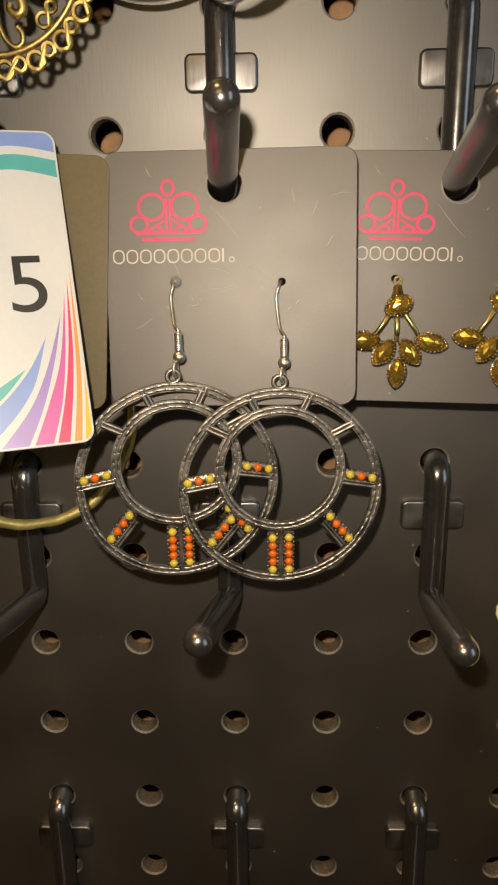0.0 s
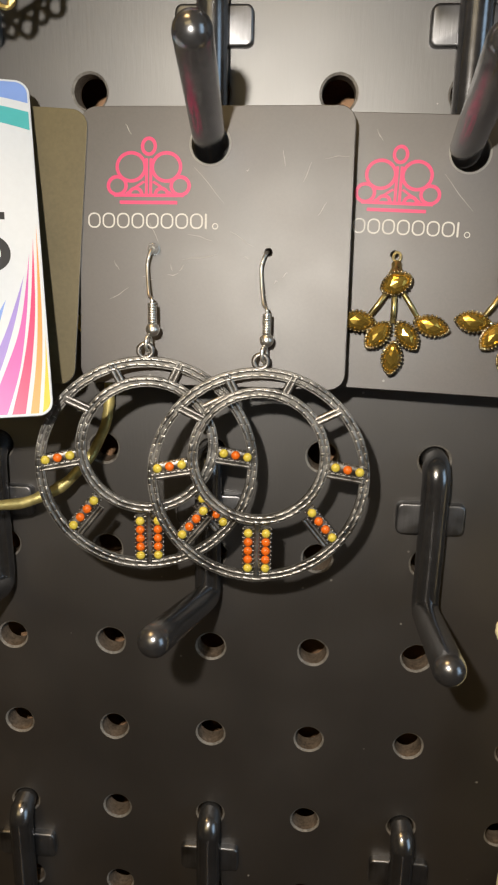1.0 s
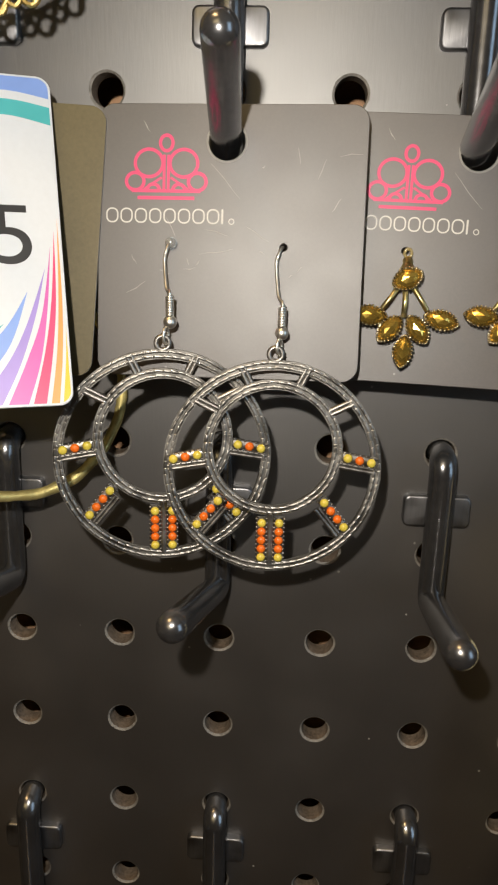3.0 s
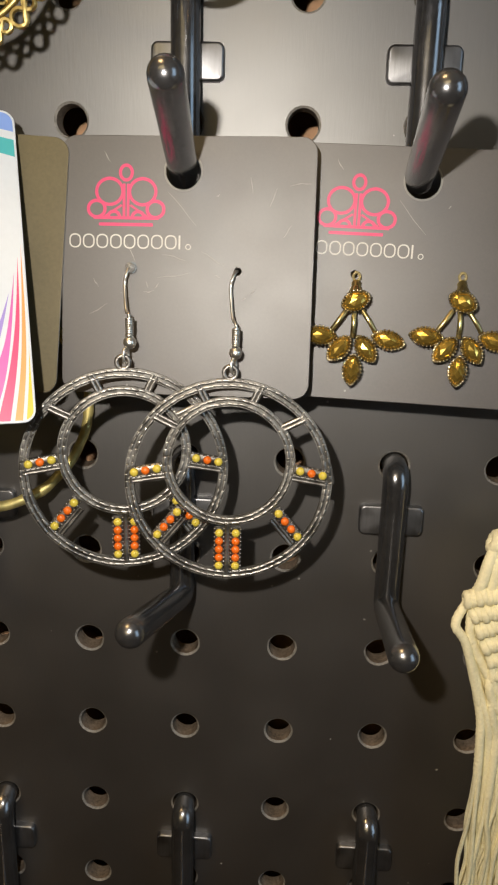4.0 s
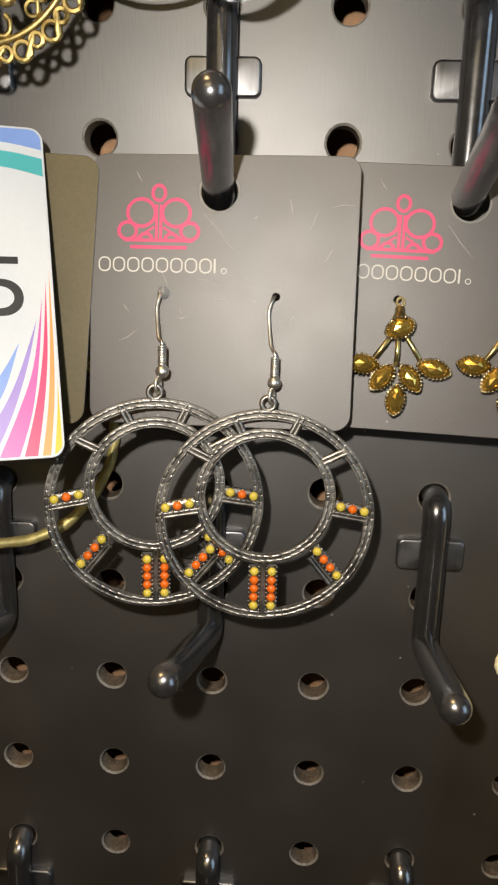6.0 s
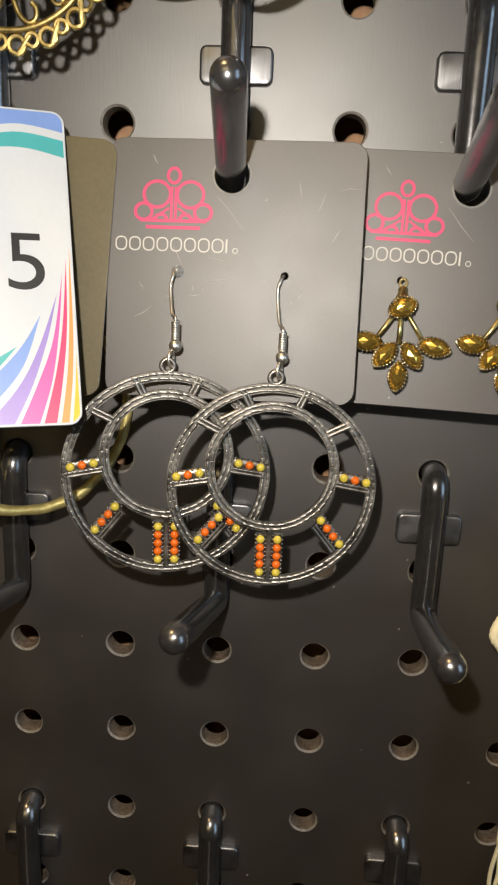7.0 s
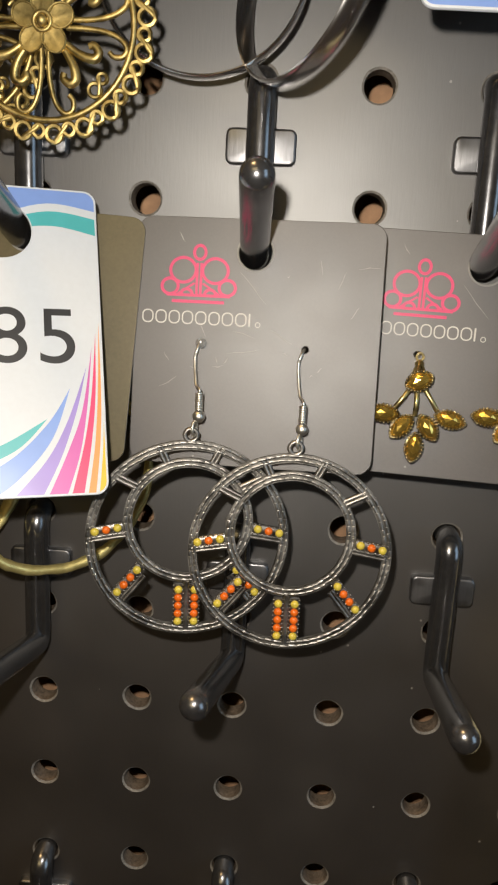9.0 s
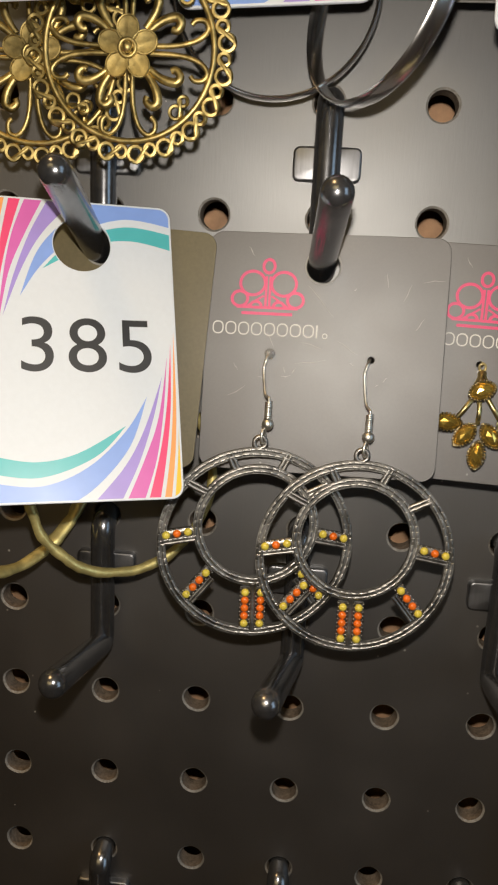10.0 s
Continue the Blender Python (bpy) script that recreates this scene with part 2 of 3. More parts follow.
def box(bm, x0, y0, z0, x1, y1, z1, bevel=0.0):
    m = Matrix.LocRotScale(((x0 + x1) / 2, (y0 + y1) / 2, (z0 + z1) / 2), None, (x1 - x0, y1 - y0, z1 - z0))
    made = bmesh.ops.create_cube(bm, size=1, matrix=m)["verts"]
    if bevel:
        edges = list({e for v in made for e in v.link_edges})
        bmesh.ops.bevel(bm, geom=edges, offset=bevel, segments=2, profile=0.5, affect="EDGES")
    return bm


# ---------------------------------------------------------------- the room round the display
def slab(name, x0, y0, z0, x1, y1, z1, mat, label, category):
    bm = box(bmesh.new(), x0, y0, z0, x1, y1, z1)
    return tagged(new(name, mesh_of(bm, name, mat, 0)), label, category, kind="structure")


slab("wall_north", -2.2, 0.30, 0.0, 2.2, 0.40, 2.7, PLASTER, "tan painted wall behind the pegboard", "wall")
slab("wall_south", -2.2, -3.1, 0.0, 2.2, -3.0, 2.7, PLASTER, "tan painted shop wall", "wall")
slab("wall_west", -2.3, -3.0, 0.0, -2.2, 0.40, 2.7, PLASTER, "tan painted shop wall", "wall")
slab("wall_east", 2.2, -3.0, 0.0, 2.3, 0.40, 2.7, PLASTER, "tan painted shop wall", "wall")
slab("floor", -2.3, -3.1, -0.1, 2.3, 0.40, 0.0, FLOOR, "dark brown shop floor", "floor")
slab("ceiling", -2.3, -3.1, 2.7, 2.3, 0.40, 2.8, CEIL, "pale painted ceiling", "ceiling")

slab("backing_panel", -0.36, 0.030, 0.95, 0.42, 0.036, 1.78, BACK, "brown hardboard panel behind the pegboard", "panel")
# unseen strips added to shut room light out of the gap behind the holes
slab("light_block_west", -0.30, 0.006, 0.95, -0.294, 0.030, 1.78, BACK, "unseen brown side strip that keeps room light from behind the pegboard", "panel")
slab("light_block_east", 0.345, 0.006, 0.95, 0.351, 0.030, 1.78, BACK, "unseen brown side strip that keeps room light from behind the pegboard", "panel")
slab("light_block_top", -0.294, 0.006, 1.724, 0.345, 0.030, 1.73, BACK, "unseen brown top strip that keeps room light from behind the pegboard", "panel")
slab("light_block_bottom", -0.294, 0.006, 0.995, 0.345, 0.030, 1.001, BACK, "unseen brown bottom strip that keeps room light from behind the pegboard", "panel")

PITCH = 25.4


def pegboard():
    """A hardboard sheet with a through-hole in every square of its grid."""
    bm = bmesh.new()
    c0, c1, r0, r1, seg = -11, 13, -15, 12, 24
    radius, lip, thick, half = 3.45, 0.48, 4.9, PITCH / 2
    grid = {}

    def corner(x, y, z):
        key = (round(x * 50), round(y * 50), round(z * 50))
        if key not in grid:
            grid[key] = bm.verts.new((x, y, z))
        return grid[key]

    for c in range(c0, c1 + 1):
        for r in range(r0, r1 + 1):
            x, z = c * PITCH, r * PITCH
            square, wob = [], random.uniform(-0.12, 0.12)
            for k in range(seg):
                a = 2 * math.pi * k / seg
                s = half / max(abs(math.cos(a)), abs(math.sin(a)))
                square.append((x + s * math.cos(a), z + s * math.sin(a)))
            outer = [corner(px, 0, pz) for px, pz in square]
            behind = [corner(px, thick, pz) for px, pz in square]
            levels = []
            for rad, y in ((radius + lip, 0.0), (radius, 0.45), (radius - 0.1, thick)):
                levels.append([bm.verts.new((x + (rad + wob * math.sin(3 * a0 + c)) * math.cos(a0), y, z + (rad + wob * math.cos(2 * a0 + r)) * math.sin(a0)))
                               for a0 in (2 * math.pi * k / seg for k in range(seg))])
            loops = [outer, *levels, behind]
            for j, m in enumerate((0, 2, 1, 1)):
                for k in range(seg):
                    f = bm.faces.new((loops[j][k], loops[j + 1][k], loops[j + 1][(k + 1) % seg], loops[j][(k + 1) % seg]))
                    f.material_index = m
    bmesh.ops.recalc_face_normals(bm, faces=bm.faces)
    ob = new("pegboard", mesh_of(scaled(bm), "pegboard", [BOARD, FIBRE, RIM], 40))
    ob.location.z = Z0
    tagged(ob, "black painted hardboard pegboard with worn brown holes", "pegboard", kind="structure")


pegboard()


# ---------------------------------------------------------------- hooks
def hook(col, row, sway, aside=0.0, lift=0.0, rise=14.7, reach=48.0):
    """A display hook in the hole of that column and row; sway: how far its tip stands to the side."""
    h = thing("peg_hook", col * PITCH + aside, 0, row * PITCH, "dark gunmetal display hook with rounded tip in the pegboard", "hook", "hooks on the pegboard")
    r = 3.1
    low = -37.4 + lift
    p = [(0, 6, 0.6), (0, -4.4, 0.0), (0, -4.4, low), (sway, -reach, low + rise)]
    path = rounded_path(p, 4.0, 8)
    # more points along the arm, so that it can swell to its tip
    last, tip = path[-2], path[-1]
    path = path[:-1] + [last.lerp(tip, k / 6) for k in range(1, 7)]
    radii = [r * 0.93] * 4 + [r] * (len(path) - 4)
    along = (path[-1] - path[-2]).normalized()
    cap = path[-1]
    for k in range(1, 7):
        a = radians(15 * k)
        path.append(cap + along * r * 0.98 * math.sin(a))
        radii.append(max(r * math.cos(a), 0.02))
    part("rod", tube(bmesh.new(), path, radii, 20), HOOK, h, smooth=50)
    plate = box(bmesh.new(), -7.8, -2.0, -17.4, 7.8, 0.02, -9.7, 0.0)
    side = [e for e in plate.edges if abs(e.verts[0].co.x - e.verts[1].co.x) < 1e-4 and abs(e.verts[0].co.z - e.verts[1].co.z) < 1e-4]
    bmesh.ops.bevel(plate, geom=side, offset=1.5, segments=4, profile=0.5, affect="EDGES")
    front = [e for e in plate.edges if e.verts[0].co.y < -1.9 and e.verts[1].co.y < -1.9]
    bmesh.ops.bevel(plate, geom=front, offset=0.6, segments=3, profile=0.5, affect="EDGES")
    part("plate", plate, PLATE, h, smooth=40)
    return h


for col, row, sway, aside, lift, rise in ((0, 1, 2.4, 0.4, -0.4, 13.4), (2, 1, -2.9, -0.7, 0.0, 11.4), (-2, 1, 4.1, 0.0, 0.0, 14.5), (0, -3, -4.1, -0.2, 2.9, 12.9),
                                          (2, -3, -2.3, 0.0, 2.2, 10.6), (-2, -3, 2.0, 0.3, 3.0, 12.7), (0, -7, 1.0, 0.0, 0.0, 14.7), (2, -7, 2.0, 0.0, 0.5, 14.0),
                                          (-2, -7, -2.0, 0.0, 0.0, 14.7), (4, -3, 1.0, 0.0, 0.0, 14.7), (4, 1, 2.0, 0.0, 0.0, 14.7), (0, 5, 1.0, 0.0, 0.0, 14.7),
                                          (2, 5, 0.0, 0.0, 0.0, 14.7), (-2, 5, 0.0, 0.0, 0.0, 14.7)):
    hook(col, row, sway, aside, lift, rise, {(0, 1): 45.2, (2, 1): 46.0, (2, -3): 45.2, (0, -3): 46.5, (-2, -3): 46.5}.get((col, row), 48.0))


# ---------------------------------------------------------------- jewellery cards
def crown_mark(card, x, z, y, width=15.6):
    """The pink printed mark: plain rings, a drop and two bars."""
    s = width / 15.6
    pieces = []

    def ring(cx, cz, r, w, rz=None):
        rz, cx, r = rz or r, cx * 1.05, r * 1.05
        pieces.append([circle(x + cx * s, z + cz * s, r * s, 28, rz * s), circle(x + cx * s, z + cz * s, (r - w) * s, 28, (rz - w) * s)])

    ring(-3.3, 5.6, 2.95, 0.66)
    ring(3.3, 5.6, 2.95, 0.66)
    ring(-5.9, 2.1, 2.0, 0.68)
    ring(5.9, 2.1, 2.0, 0.68)
    ring(0, 9.4, 1.5, 0.66, 1.8)
    for side in (-1, 1):
        arch = [(side * (2.55 + r * math.cos(a)), 0.5 + 1.25 * r / 1.35 * math.sin(a)) for r, turn in ((1.55, 1), (0.85, -1))
                for a in np.linspace(0, math.pi, 12)[::turn]]
        pieces.append([[(x + px * s, z + pz * s) for px, pz in arch]])
        pieces.append([[(x + side * px * s, z + pz * s) for px, pz in ((0.7, 2.75), (1.1, 3.05), (4.6, 0.75), (4.2, 0.45))]])
    for x0, z0, x1, z1 in ((-6.9, 0.0, 6.9, 0.62), (-5.7, -1.35, 5.7, -0.68), (-0.72, 0.5, -0.14, 7.2), (0.14, 0.5, 0.72, 7.2)):
        pieces.append([rounded_rect(x + x0 * s, z + z0 * s, x + x1 * s, z + z1 * s, 0.15 * s, 3)])
    bm = bmesh.new()
    for k, loops in enumerate(pieces):
        extra = flat(loops, 0.03, y - 0.002 * k)
        me = bpy.data.meshes.new("piece")
        extra.to_mesh(me)
        extra.free()
        bm.from_mesh(me)
        bpy.data.meshes.remove(me)
    part("printed_mark", bm, PINK, card, "pink printed mark of rings and bars", smooth=0)


def word_bars(card, x0, x1, z, y, high=2.9):
    """A line of pale print, as plain outlined blocks, a bar and a ring."""
    step, line = (x1 - x0) / 8.3, 0.29
    for k in range(9):
        a = x0 + step * k
        wide = step * (0.86 if k < 8 else 0.13)
        loops = [rounded_rect(a, z, a + wide, z + high, min(1.1, wide / 2.05), 8)]
        if k < 8:
            loops.append(rounded_rect(a + line, z + line, a + wide - line, z + high - line, min(0.82, wide / 3), 8))
        part("printed_block", flat(loops, 0.03, y), SILVER_PRINT, card, "pale printed block", smooth=0)
    part("printed_dot", flat([circle(x1 + 1.15, z + 0.55, 0.6, 18), circle(x1 + 1.15, z + 0.55, 0.42, 18)], 0.03, y), SILVER_PRINT, card, smooth=0)


def jewelry_card(x, y, z, label, lean=0.0, turn=0.0, twist=0.0, mat=None, mark=None, pins=(), hole=(0, -7.4), width=52.8, height=52.9, scuffs=()):
    """A square card with rounded corners, hung by its hole. x, y, z: the middle of its top edge."""
    c = thing("jewelry_card", x, y, z, label, "card", "cards on the hooks", rx=lean, ry=twist, rz=turn)
    loops = [rounded_rect(-width / 2, -height, width / 2, 0, 3.2, 8), circle(hole[0], hole[1], 3.6, 32)]
    loops += [circle(px, pz, 0.75, 14) for px, pz in pins]
    sheet = flat(loops, 0.55, 0.0, 0.12)
    # bevel faces get the pale colour in place of the light they catch
    for f in sheet.faces:
        f.normal_update()
        f.material_index = 1 if abs(f.normal.y) < 0.9 else 0
    part("card_sheet", sheet, [mat or CARD, CARD_EDGE_LIT], c, smooth=0)
    rim = flat([circle(hole[0], hole[1], 4.05, 36), circle(hole[0], hole[1], 3.65, 36)], 0.06, -0.29)
    part("punched_rim", rim, CARD_EDGE_LIT, c, smooth=0)
    if mark:
        mx, mz, wx0, wx1, wz = mark
        crown_mark(c, mx, mz, -0.30)
        word_bars(c, wx0, wx1, wz, -0.30)
    for k, (sx, sz, length, ang) in enumerate(scuffs):
        bm = bmesh.new()
        pts = [(sx + length * t * math.cos(ang), -0.285, sz + length * t * math.sin(ang) + 0.15 * math.sin(7 * t + k)) for t in (0, 0.25, 0.5, 0.75, 1)]
        tube(bm, pts, [0.02, 0.05, 0.07 if length > 2.6 else 0.11, 0.05, 0.02], 6, flat=0.4, up=(0, 1, 0))
        part("scuff", bm, SCUFF, c, smooth=60)
    return c


SCUFFS = ((-13.8, -31.8, 2.2, -0.35), (-9.0, -31.6, 2.4, 0.15), (-6.6, -30.8, 1.6, 0.9), (13.5, -31.6, 1.5, 0.75), (12.0, -32.6, 0.9, 0.5),
          (-4.0, -11.0, 9.0, -0.85), (-17.5, -3.2, 2.5, -1.0), (6.0, -12.0, 0.8, 0.6), (17.0, -14.0, 4.0, 1.2), (20.0, -20.0, 3.0, 1.0),
          (-12.6, -21.5, 4.0, -1.1), (-5.0, -23.6, 5.0, -0.25), (3.2, -23.0, 5.5, -0.55), (-6.0, -28.6, 7.0, 0.16), (-20.5, -36.5, 4.5, 0.55), (-19.6, -29.0, 2.0, -1.0),
          (13.0, -8.0, 3.0, -1.4), (21.0, -9.5, 4.5, 0.1), (6.0, -27.8, 1.2, -0.3), (-8.4, -29.4, 1.5, -1.2))
jewelry_card(2.1, -11.8, -4.1, "black square earring card with pink and pale print, lightly scuffed", lean=-8.5, twist=-0.4, turn=-1.8,
             mark=(-12.8, -16.8, -24.8, -0.8, -22.7), pins=((-11.7, -26.6), (10.8, -26.9)), hole=(-0.9, -7.0), scuffs=SCUFFS)
jewelry_card(50.4, -8.2, -4.9, "black earring card with pink print, tucked behind its neighbour", lean=-8.0, twist=1.4, turn=-3.0,
             mark=(-12.6, -17.0, -23.6, 0.1, -22.6), pins=((-12.2, -26.4), (10.4, -27.2)), hole=(0.4, -6.8), scuffs=SCUFFS[4:10])
# this card's olive is painted reflection, not its own colour
jewelry_card(-48.9, -11.6, -3.6, "black earring card behind a white number tag, its warm sheen painted olive", lean=-9.0, twist=3.0, mat=CARD_WARM_SHEEN, hole=(0.4, -5.6))
jewelry_card(100.6, -11.5, -5.5, "black earring card above a cream macrame earring", lean=-2.5, hole=(0, -6))
jewelry_card(47.5, -12.5, 93.0, "dark earring card hanging behind a white number tag", lean=-6.0, hole=(0, -6))
jewelry_card(0.5, -11.0, 95.5, "dark earring card behind polished hoop earrings", lean=-5.0, hole=(0, -6))
jewelry_card(-50.5, -11.0, 96.5, "dark earring card behind brass filigree earrings", lean=-5.0, hole=(0, -6))


# ---------------------------------------------------------------- number tags
def bezier(points, n=18):
    """A smooth line through points of the tag's plane."""
    return [(p.x, p.y) for p in smooth_path([(x, z, 0) for x, z in points], n // 3)]


def sampled(line, n):
    """n points at even steps along a line."""
    p = np.array(line)
    s = np.r_[0, np.cumsum(np.hypot(*np.diff(p, axis=0).T))]
    at = np.linspace(0, s[-1], n)
    return list(zip(np.interp(at, s, p[:, 0]), np.interp(at, s, p[:, 1])))


def inside_tag(x, z, x0, z0, x1, z1, r):
    """The nearest point inside a rectangle with rounded corners."""
    x, z = min(max(x, x0), x1), min(max(z, z0), z1)
    cx, cz = min(max(x, x0 + r), x1 - r), min(max(z, z0 + r), z1 - r)
    d = math.hypot(x - cx, z - cz)
    return (cx + (x - cx) * r / d, cz + (z - cz) * r / d) if d > r else (x, z)


# stripes of the lower half as (inner line, outer line), in shares of the tag's width and height
STRIPES = (
    ("teal", ((0.706, 0.759), (0.451, 0.846), (0.229, 0.871), (-0.01, 0.843)), ((0.706, 0.759), (0.542, 0.858), (0.262, 0.920), (-0.01, 0.900))),
    ("blue", ((0.823, 0.663), (0.704, 0.776), (0.503, 0.890), (0.260, 0.947), (-0.01, 0.927)), ((0.823, 0.663), (0.729, 0.820), (0.573, 0.935), (0.422, 1.0), (0.256, 1.02), (-0.01, 0.99))),
    ("purple", ((0.911, 0.594), (0.806, 0.765), (0.696, 0.887), (0.532, 1.0)), ((0.911, 0.594), (0.855, 0.731), (0.770, 0.877), (0.669, 1.0))),
    ("pink", ((0.943, 0.526), (0.882, 0.731), (0.799, 0.866), (0.697, 1.0)), ((0.943, 0.526), (0.911, 0.708), (0.863, 0.867), (0.789, 1.0))),
    ("red", ((0.965, 0.480), (0.931, 0.685), (0.883, 0.844), (0.811, 1.0)), ((0.965, 0.480), (0.952, 0.685), (0.920, 0.844), (0.872, 1.0))),
    ("orange", ((0.984, 0.440), (0.963, 0.685), (0.938, 0.845), (0.894, 1.0)), ((0.984, 0.440), (0.981, 0.685), (0.965, 0.845), (0.932, 1.0))),
    ("yellow", ((0.993, 0.422), (0.992, 0.685), (0.980, 0.845), (0.950, 1.0)), ((1.02, 0.422), (1.03, 0.685), (1.03, 0.845), (1.03, 1.0))),
)


def number_tag(x, y, z, label, lean, twist, turn=0.0, digits="", hole=(0.2, -9.6), width=38.6, height=63.8):
    """A white card with coloured stripes round two corners. x, y, z: the middle of its top edge."""
    t = thing("number_tag", x, y, z, label, "tag", "number tags", rx=lean, ry=twist, rz=turn)
    x0, x1, z0, z1 = -width / 2, width / 2, -height, 0
    part("tag_sheet", flat([rounded_rect(x0, z0, x1, z1, 2.6, 8), circle(hole[0], hole[1], 5.9, 36)], 0.8, 0.0, 0.15), TAG, t, smooth=0)
    edge = 0.45
    for name, inner, outer in STRIPES:
        lines = [sampled(bezier(some), 90) for some in (inner, outer)]
        for flip in (False, True):
            bm = bmesh.new()
            grid = []
            for a, b in zip(*lines):
                row = []
                for k in range(7):
                    u, v = a[0] + (b[0] - a[0]) * k / 6, a[1] + (b[1] - a[1]) * k / 6
                    u, v = (1 - u, 1 - v) if flip else (u, v)
                    row.append(inside_tag(x0 + u * width, z1 - v * height, x0 + edge, z0 + edge, x1 - edge, z1 - edge, 2.2))
                grid.append(row)
            for i in range(len(grid) - 1):
                for k in range(6):
                    quad = [grid[i][k], grid[i + 1][k], grid[i + 1][k + 1], grid[i][k + 1]]
                    far = [math.hypot(px - hole[0], pz - hole[1]) for px, pz in quad]
                    if max(far) < 6.1:
                        continue
                    verts = []
                    for (px, pz), d in zip(quad, far):
                        s = 6.1 / d if d < 6.1 else 1.0
                        verts.append(bm.verts.new((hole[0] + (px - hole[0]) * s, -0.412, hole[1] + (pz - hole[1]) * s)))
                    f = bm.faces.new(verts)
            bmesh.ops.remove_doubles(bm, verts=bm.verts, dist=0.002)
            bmesh.ops.dissolve_degenerate(bm, edges=bm.edges, dist=0.002)
            for f in bm.faces:
                f.normal_update()
                if f.normal.y > 0:
                    f.normal_flip()
            part("printed_stripe", bm, PRINT[name], t, name + " printed stripe", smooth=0)
    if digits:
        cu = bpy.data.curves.new("number", "FONT")
        cu.body, cu.size, cu.align_x, cu.align_y, cu.extrude, cu.space_character = digits, 15.4, "CENTER", "CENTER", 0.015, 1.10
        cu.offset = -0.03
        ob = bpy.data.objects.new("number", cu)
        scene.collection.objects.link(ob)
        me = bpy.data.meshes.new_from_object(ob.evaluated_get(bpy.context.evaluated_depsgraph_get()))
        bm = bmesh.new()
        bm.from_mesh(me)
        bpy.data.objects.remove(ob)
        xs = [v.co.x for v in bm.verts]
        zs = [v.co.y for v in bm.verts]
        s, q = 26.3 / (max(xs) - min(xs)), 11.5 / (max(zs) - min(zs))
        mx, mz = (max(xs) + min(xs)) / 2, (max(zs) + min(zs)) / 2
        bmesh.ops.transform(bm, matrix=Matrix.Translation((0.7, -0.413, -31.5)) @ Matrix.Rotation(radians(90), 4, "X")
                            @ Matrix.Diagonal((s, q, 1, 1)) @ Matrix.Translation((-mx, -mz, 0)), verts=bm.verts)
        part("number", bm, INK, t, "large black printed number", smooth=0)
    return t


number_tag(-51.2, -20.9, -0.3, "white number tag 385 with rainbow stripes, hung on a hook", lean=-22.5, twist=0.3, turn=23.0, digits="385")
number_tag(-55.0, -18.5, 94.0, "white number tag with rainbow stripes over brass filigree earrings", lean=-17.5, twist=-3.0)
number_tag(-15.0, -9.5, 100.5, "white number tag with rainbow stripes above polished hoops", lean=-11.0, twist=-3.0)
number_tag(48.2, -18.5, 90.0, "white number tag with rainbow stripes over a dark card", lean=-17.0, twist=1.0)


# ---------------------------------------------------------------- wheel earrings with beads
def wheel_ring(cx, cz, r, wide):
    """A flat ring with two raised, broken edges."""
    n, bm = 72, bmesh.new()
    loops = []
    for dr, y in ((0, 0.55), (0, -0.42), (-wide, -0.42), (-wide, 0.55)):
        loops.append([bm.verts.new((cx + (r + dr) * math.cos(2 * math.pi * k / n), y, cz + (r + dr) * math.sin(2 * math.pi * k / n))) for k in range(n)])
    for j in range(4):
        for k in range(n):
            bm.faces.new((loops[j][k], loops[(j + 1) % 4][k], loops[(j + 1) % 4][(k + 1) % n], loops[j][(k + 1) % n]))
    bmesh.ops.recalc_face_normals(bm, faces=bm.faces)
    return bm


def rope(cx, cz, r, length=2.0, shift=0.0):
    """Low dashes along a circle, rubbed bright where they meet."""
    bm = bmesh.new()
    ends = [shift * 0.1]
    while ends[-1] < 2 * math.pi:
        ends.append(ends[-1] + random.uniform(0.6, 1.1) * length / r)
    for a0, a1 in zip(ends, ends[1:]):
        w, y, rr = random.uniform(0.27, 0.38), -0.42 + random.uniform(-0.06, 0.06), r + random.uniform(-0.06, 0.06)
        pts = [(cx + (rr + s) * math.cos(a0 + (a1 - a0) * q), y + random.uniform(-0.04, 0.04), cz + (rr + s) * math.sin(a0 + (a1 - a0) * q))
               for q, s in ((0.02, -0.08), (0.14, -0.04), (0.5, 0), (0.86, 0.04), (0.98, 0.08))]
        tube(bm, pts, [w * 0.75, w, w * random.uniform(0.85, 1.05), w, w * 0.75], 7, flat=0.6, up=(0, 1, 0))
    plain = len(bm.faces)
    for a in ends:
        tilt, out = random.uniform(-0.02, 0.02), random.uniform(0.18, 0.36)
        pts = [(cx + (r + q) * math.cos(a + tilt * q), -0.62 - random.uniform(0.0, 0.08), cz + (r + q) * math.sin(a + tilt * q)) for q in (-out, 0, out)]
        tube(bm, pts, [0.07, random.uniform(0.12, 0.19), 0.07], 6)
    bm.faces.ensure_lookup_table()
    for f in bm.faces[plain:]:
        f.material_index = 1
    return bm


def spoke(bm, a, b, wide, lines=2):
    """A bar between two points with raised lines along it."""
    a, b = Vector((a[0], 0, a[1])), Vector((b[0], 0, b[1]))
    d = (b - a).normalized()
    s = Vector((-d.z, 0, d.x))
    for k in range(lines):
        o = s * wide * ((k + 0.5) / lines - 0.5)
        tube(bm, [a + o + Vector((0, -0.15, 0)), b + o + Vector((0, -0.15, 0))], wide / lines * 0.56, 8, up=(0, 1, 0))
    return bm


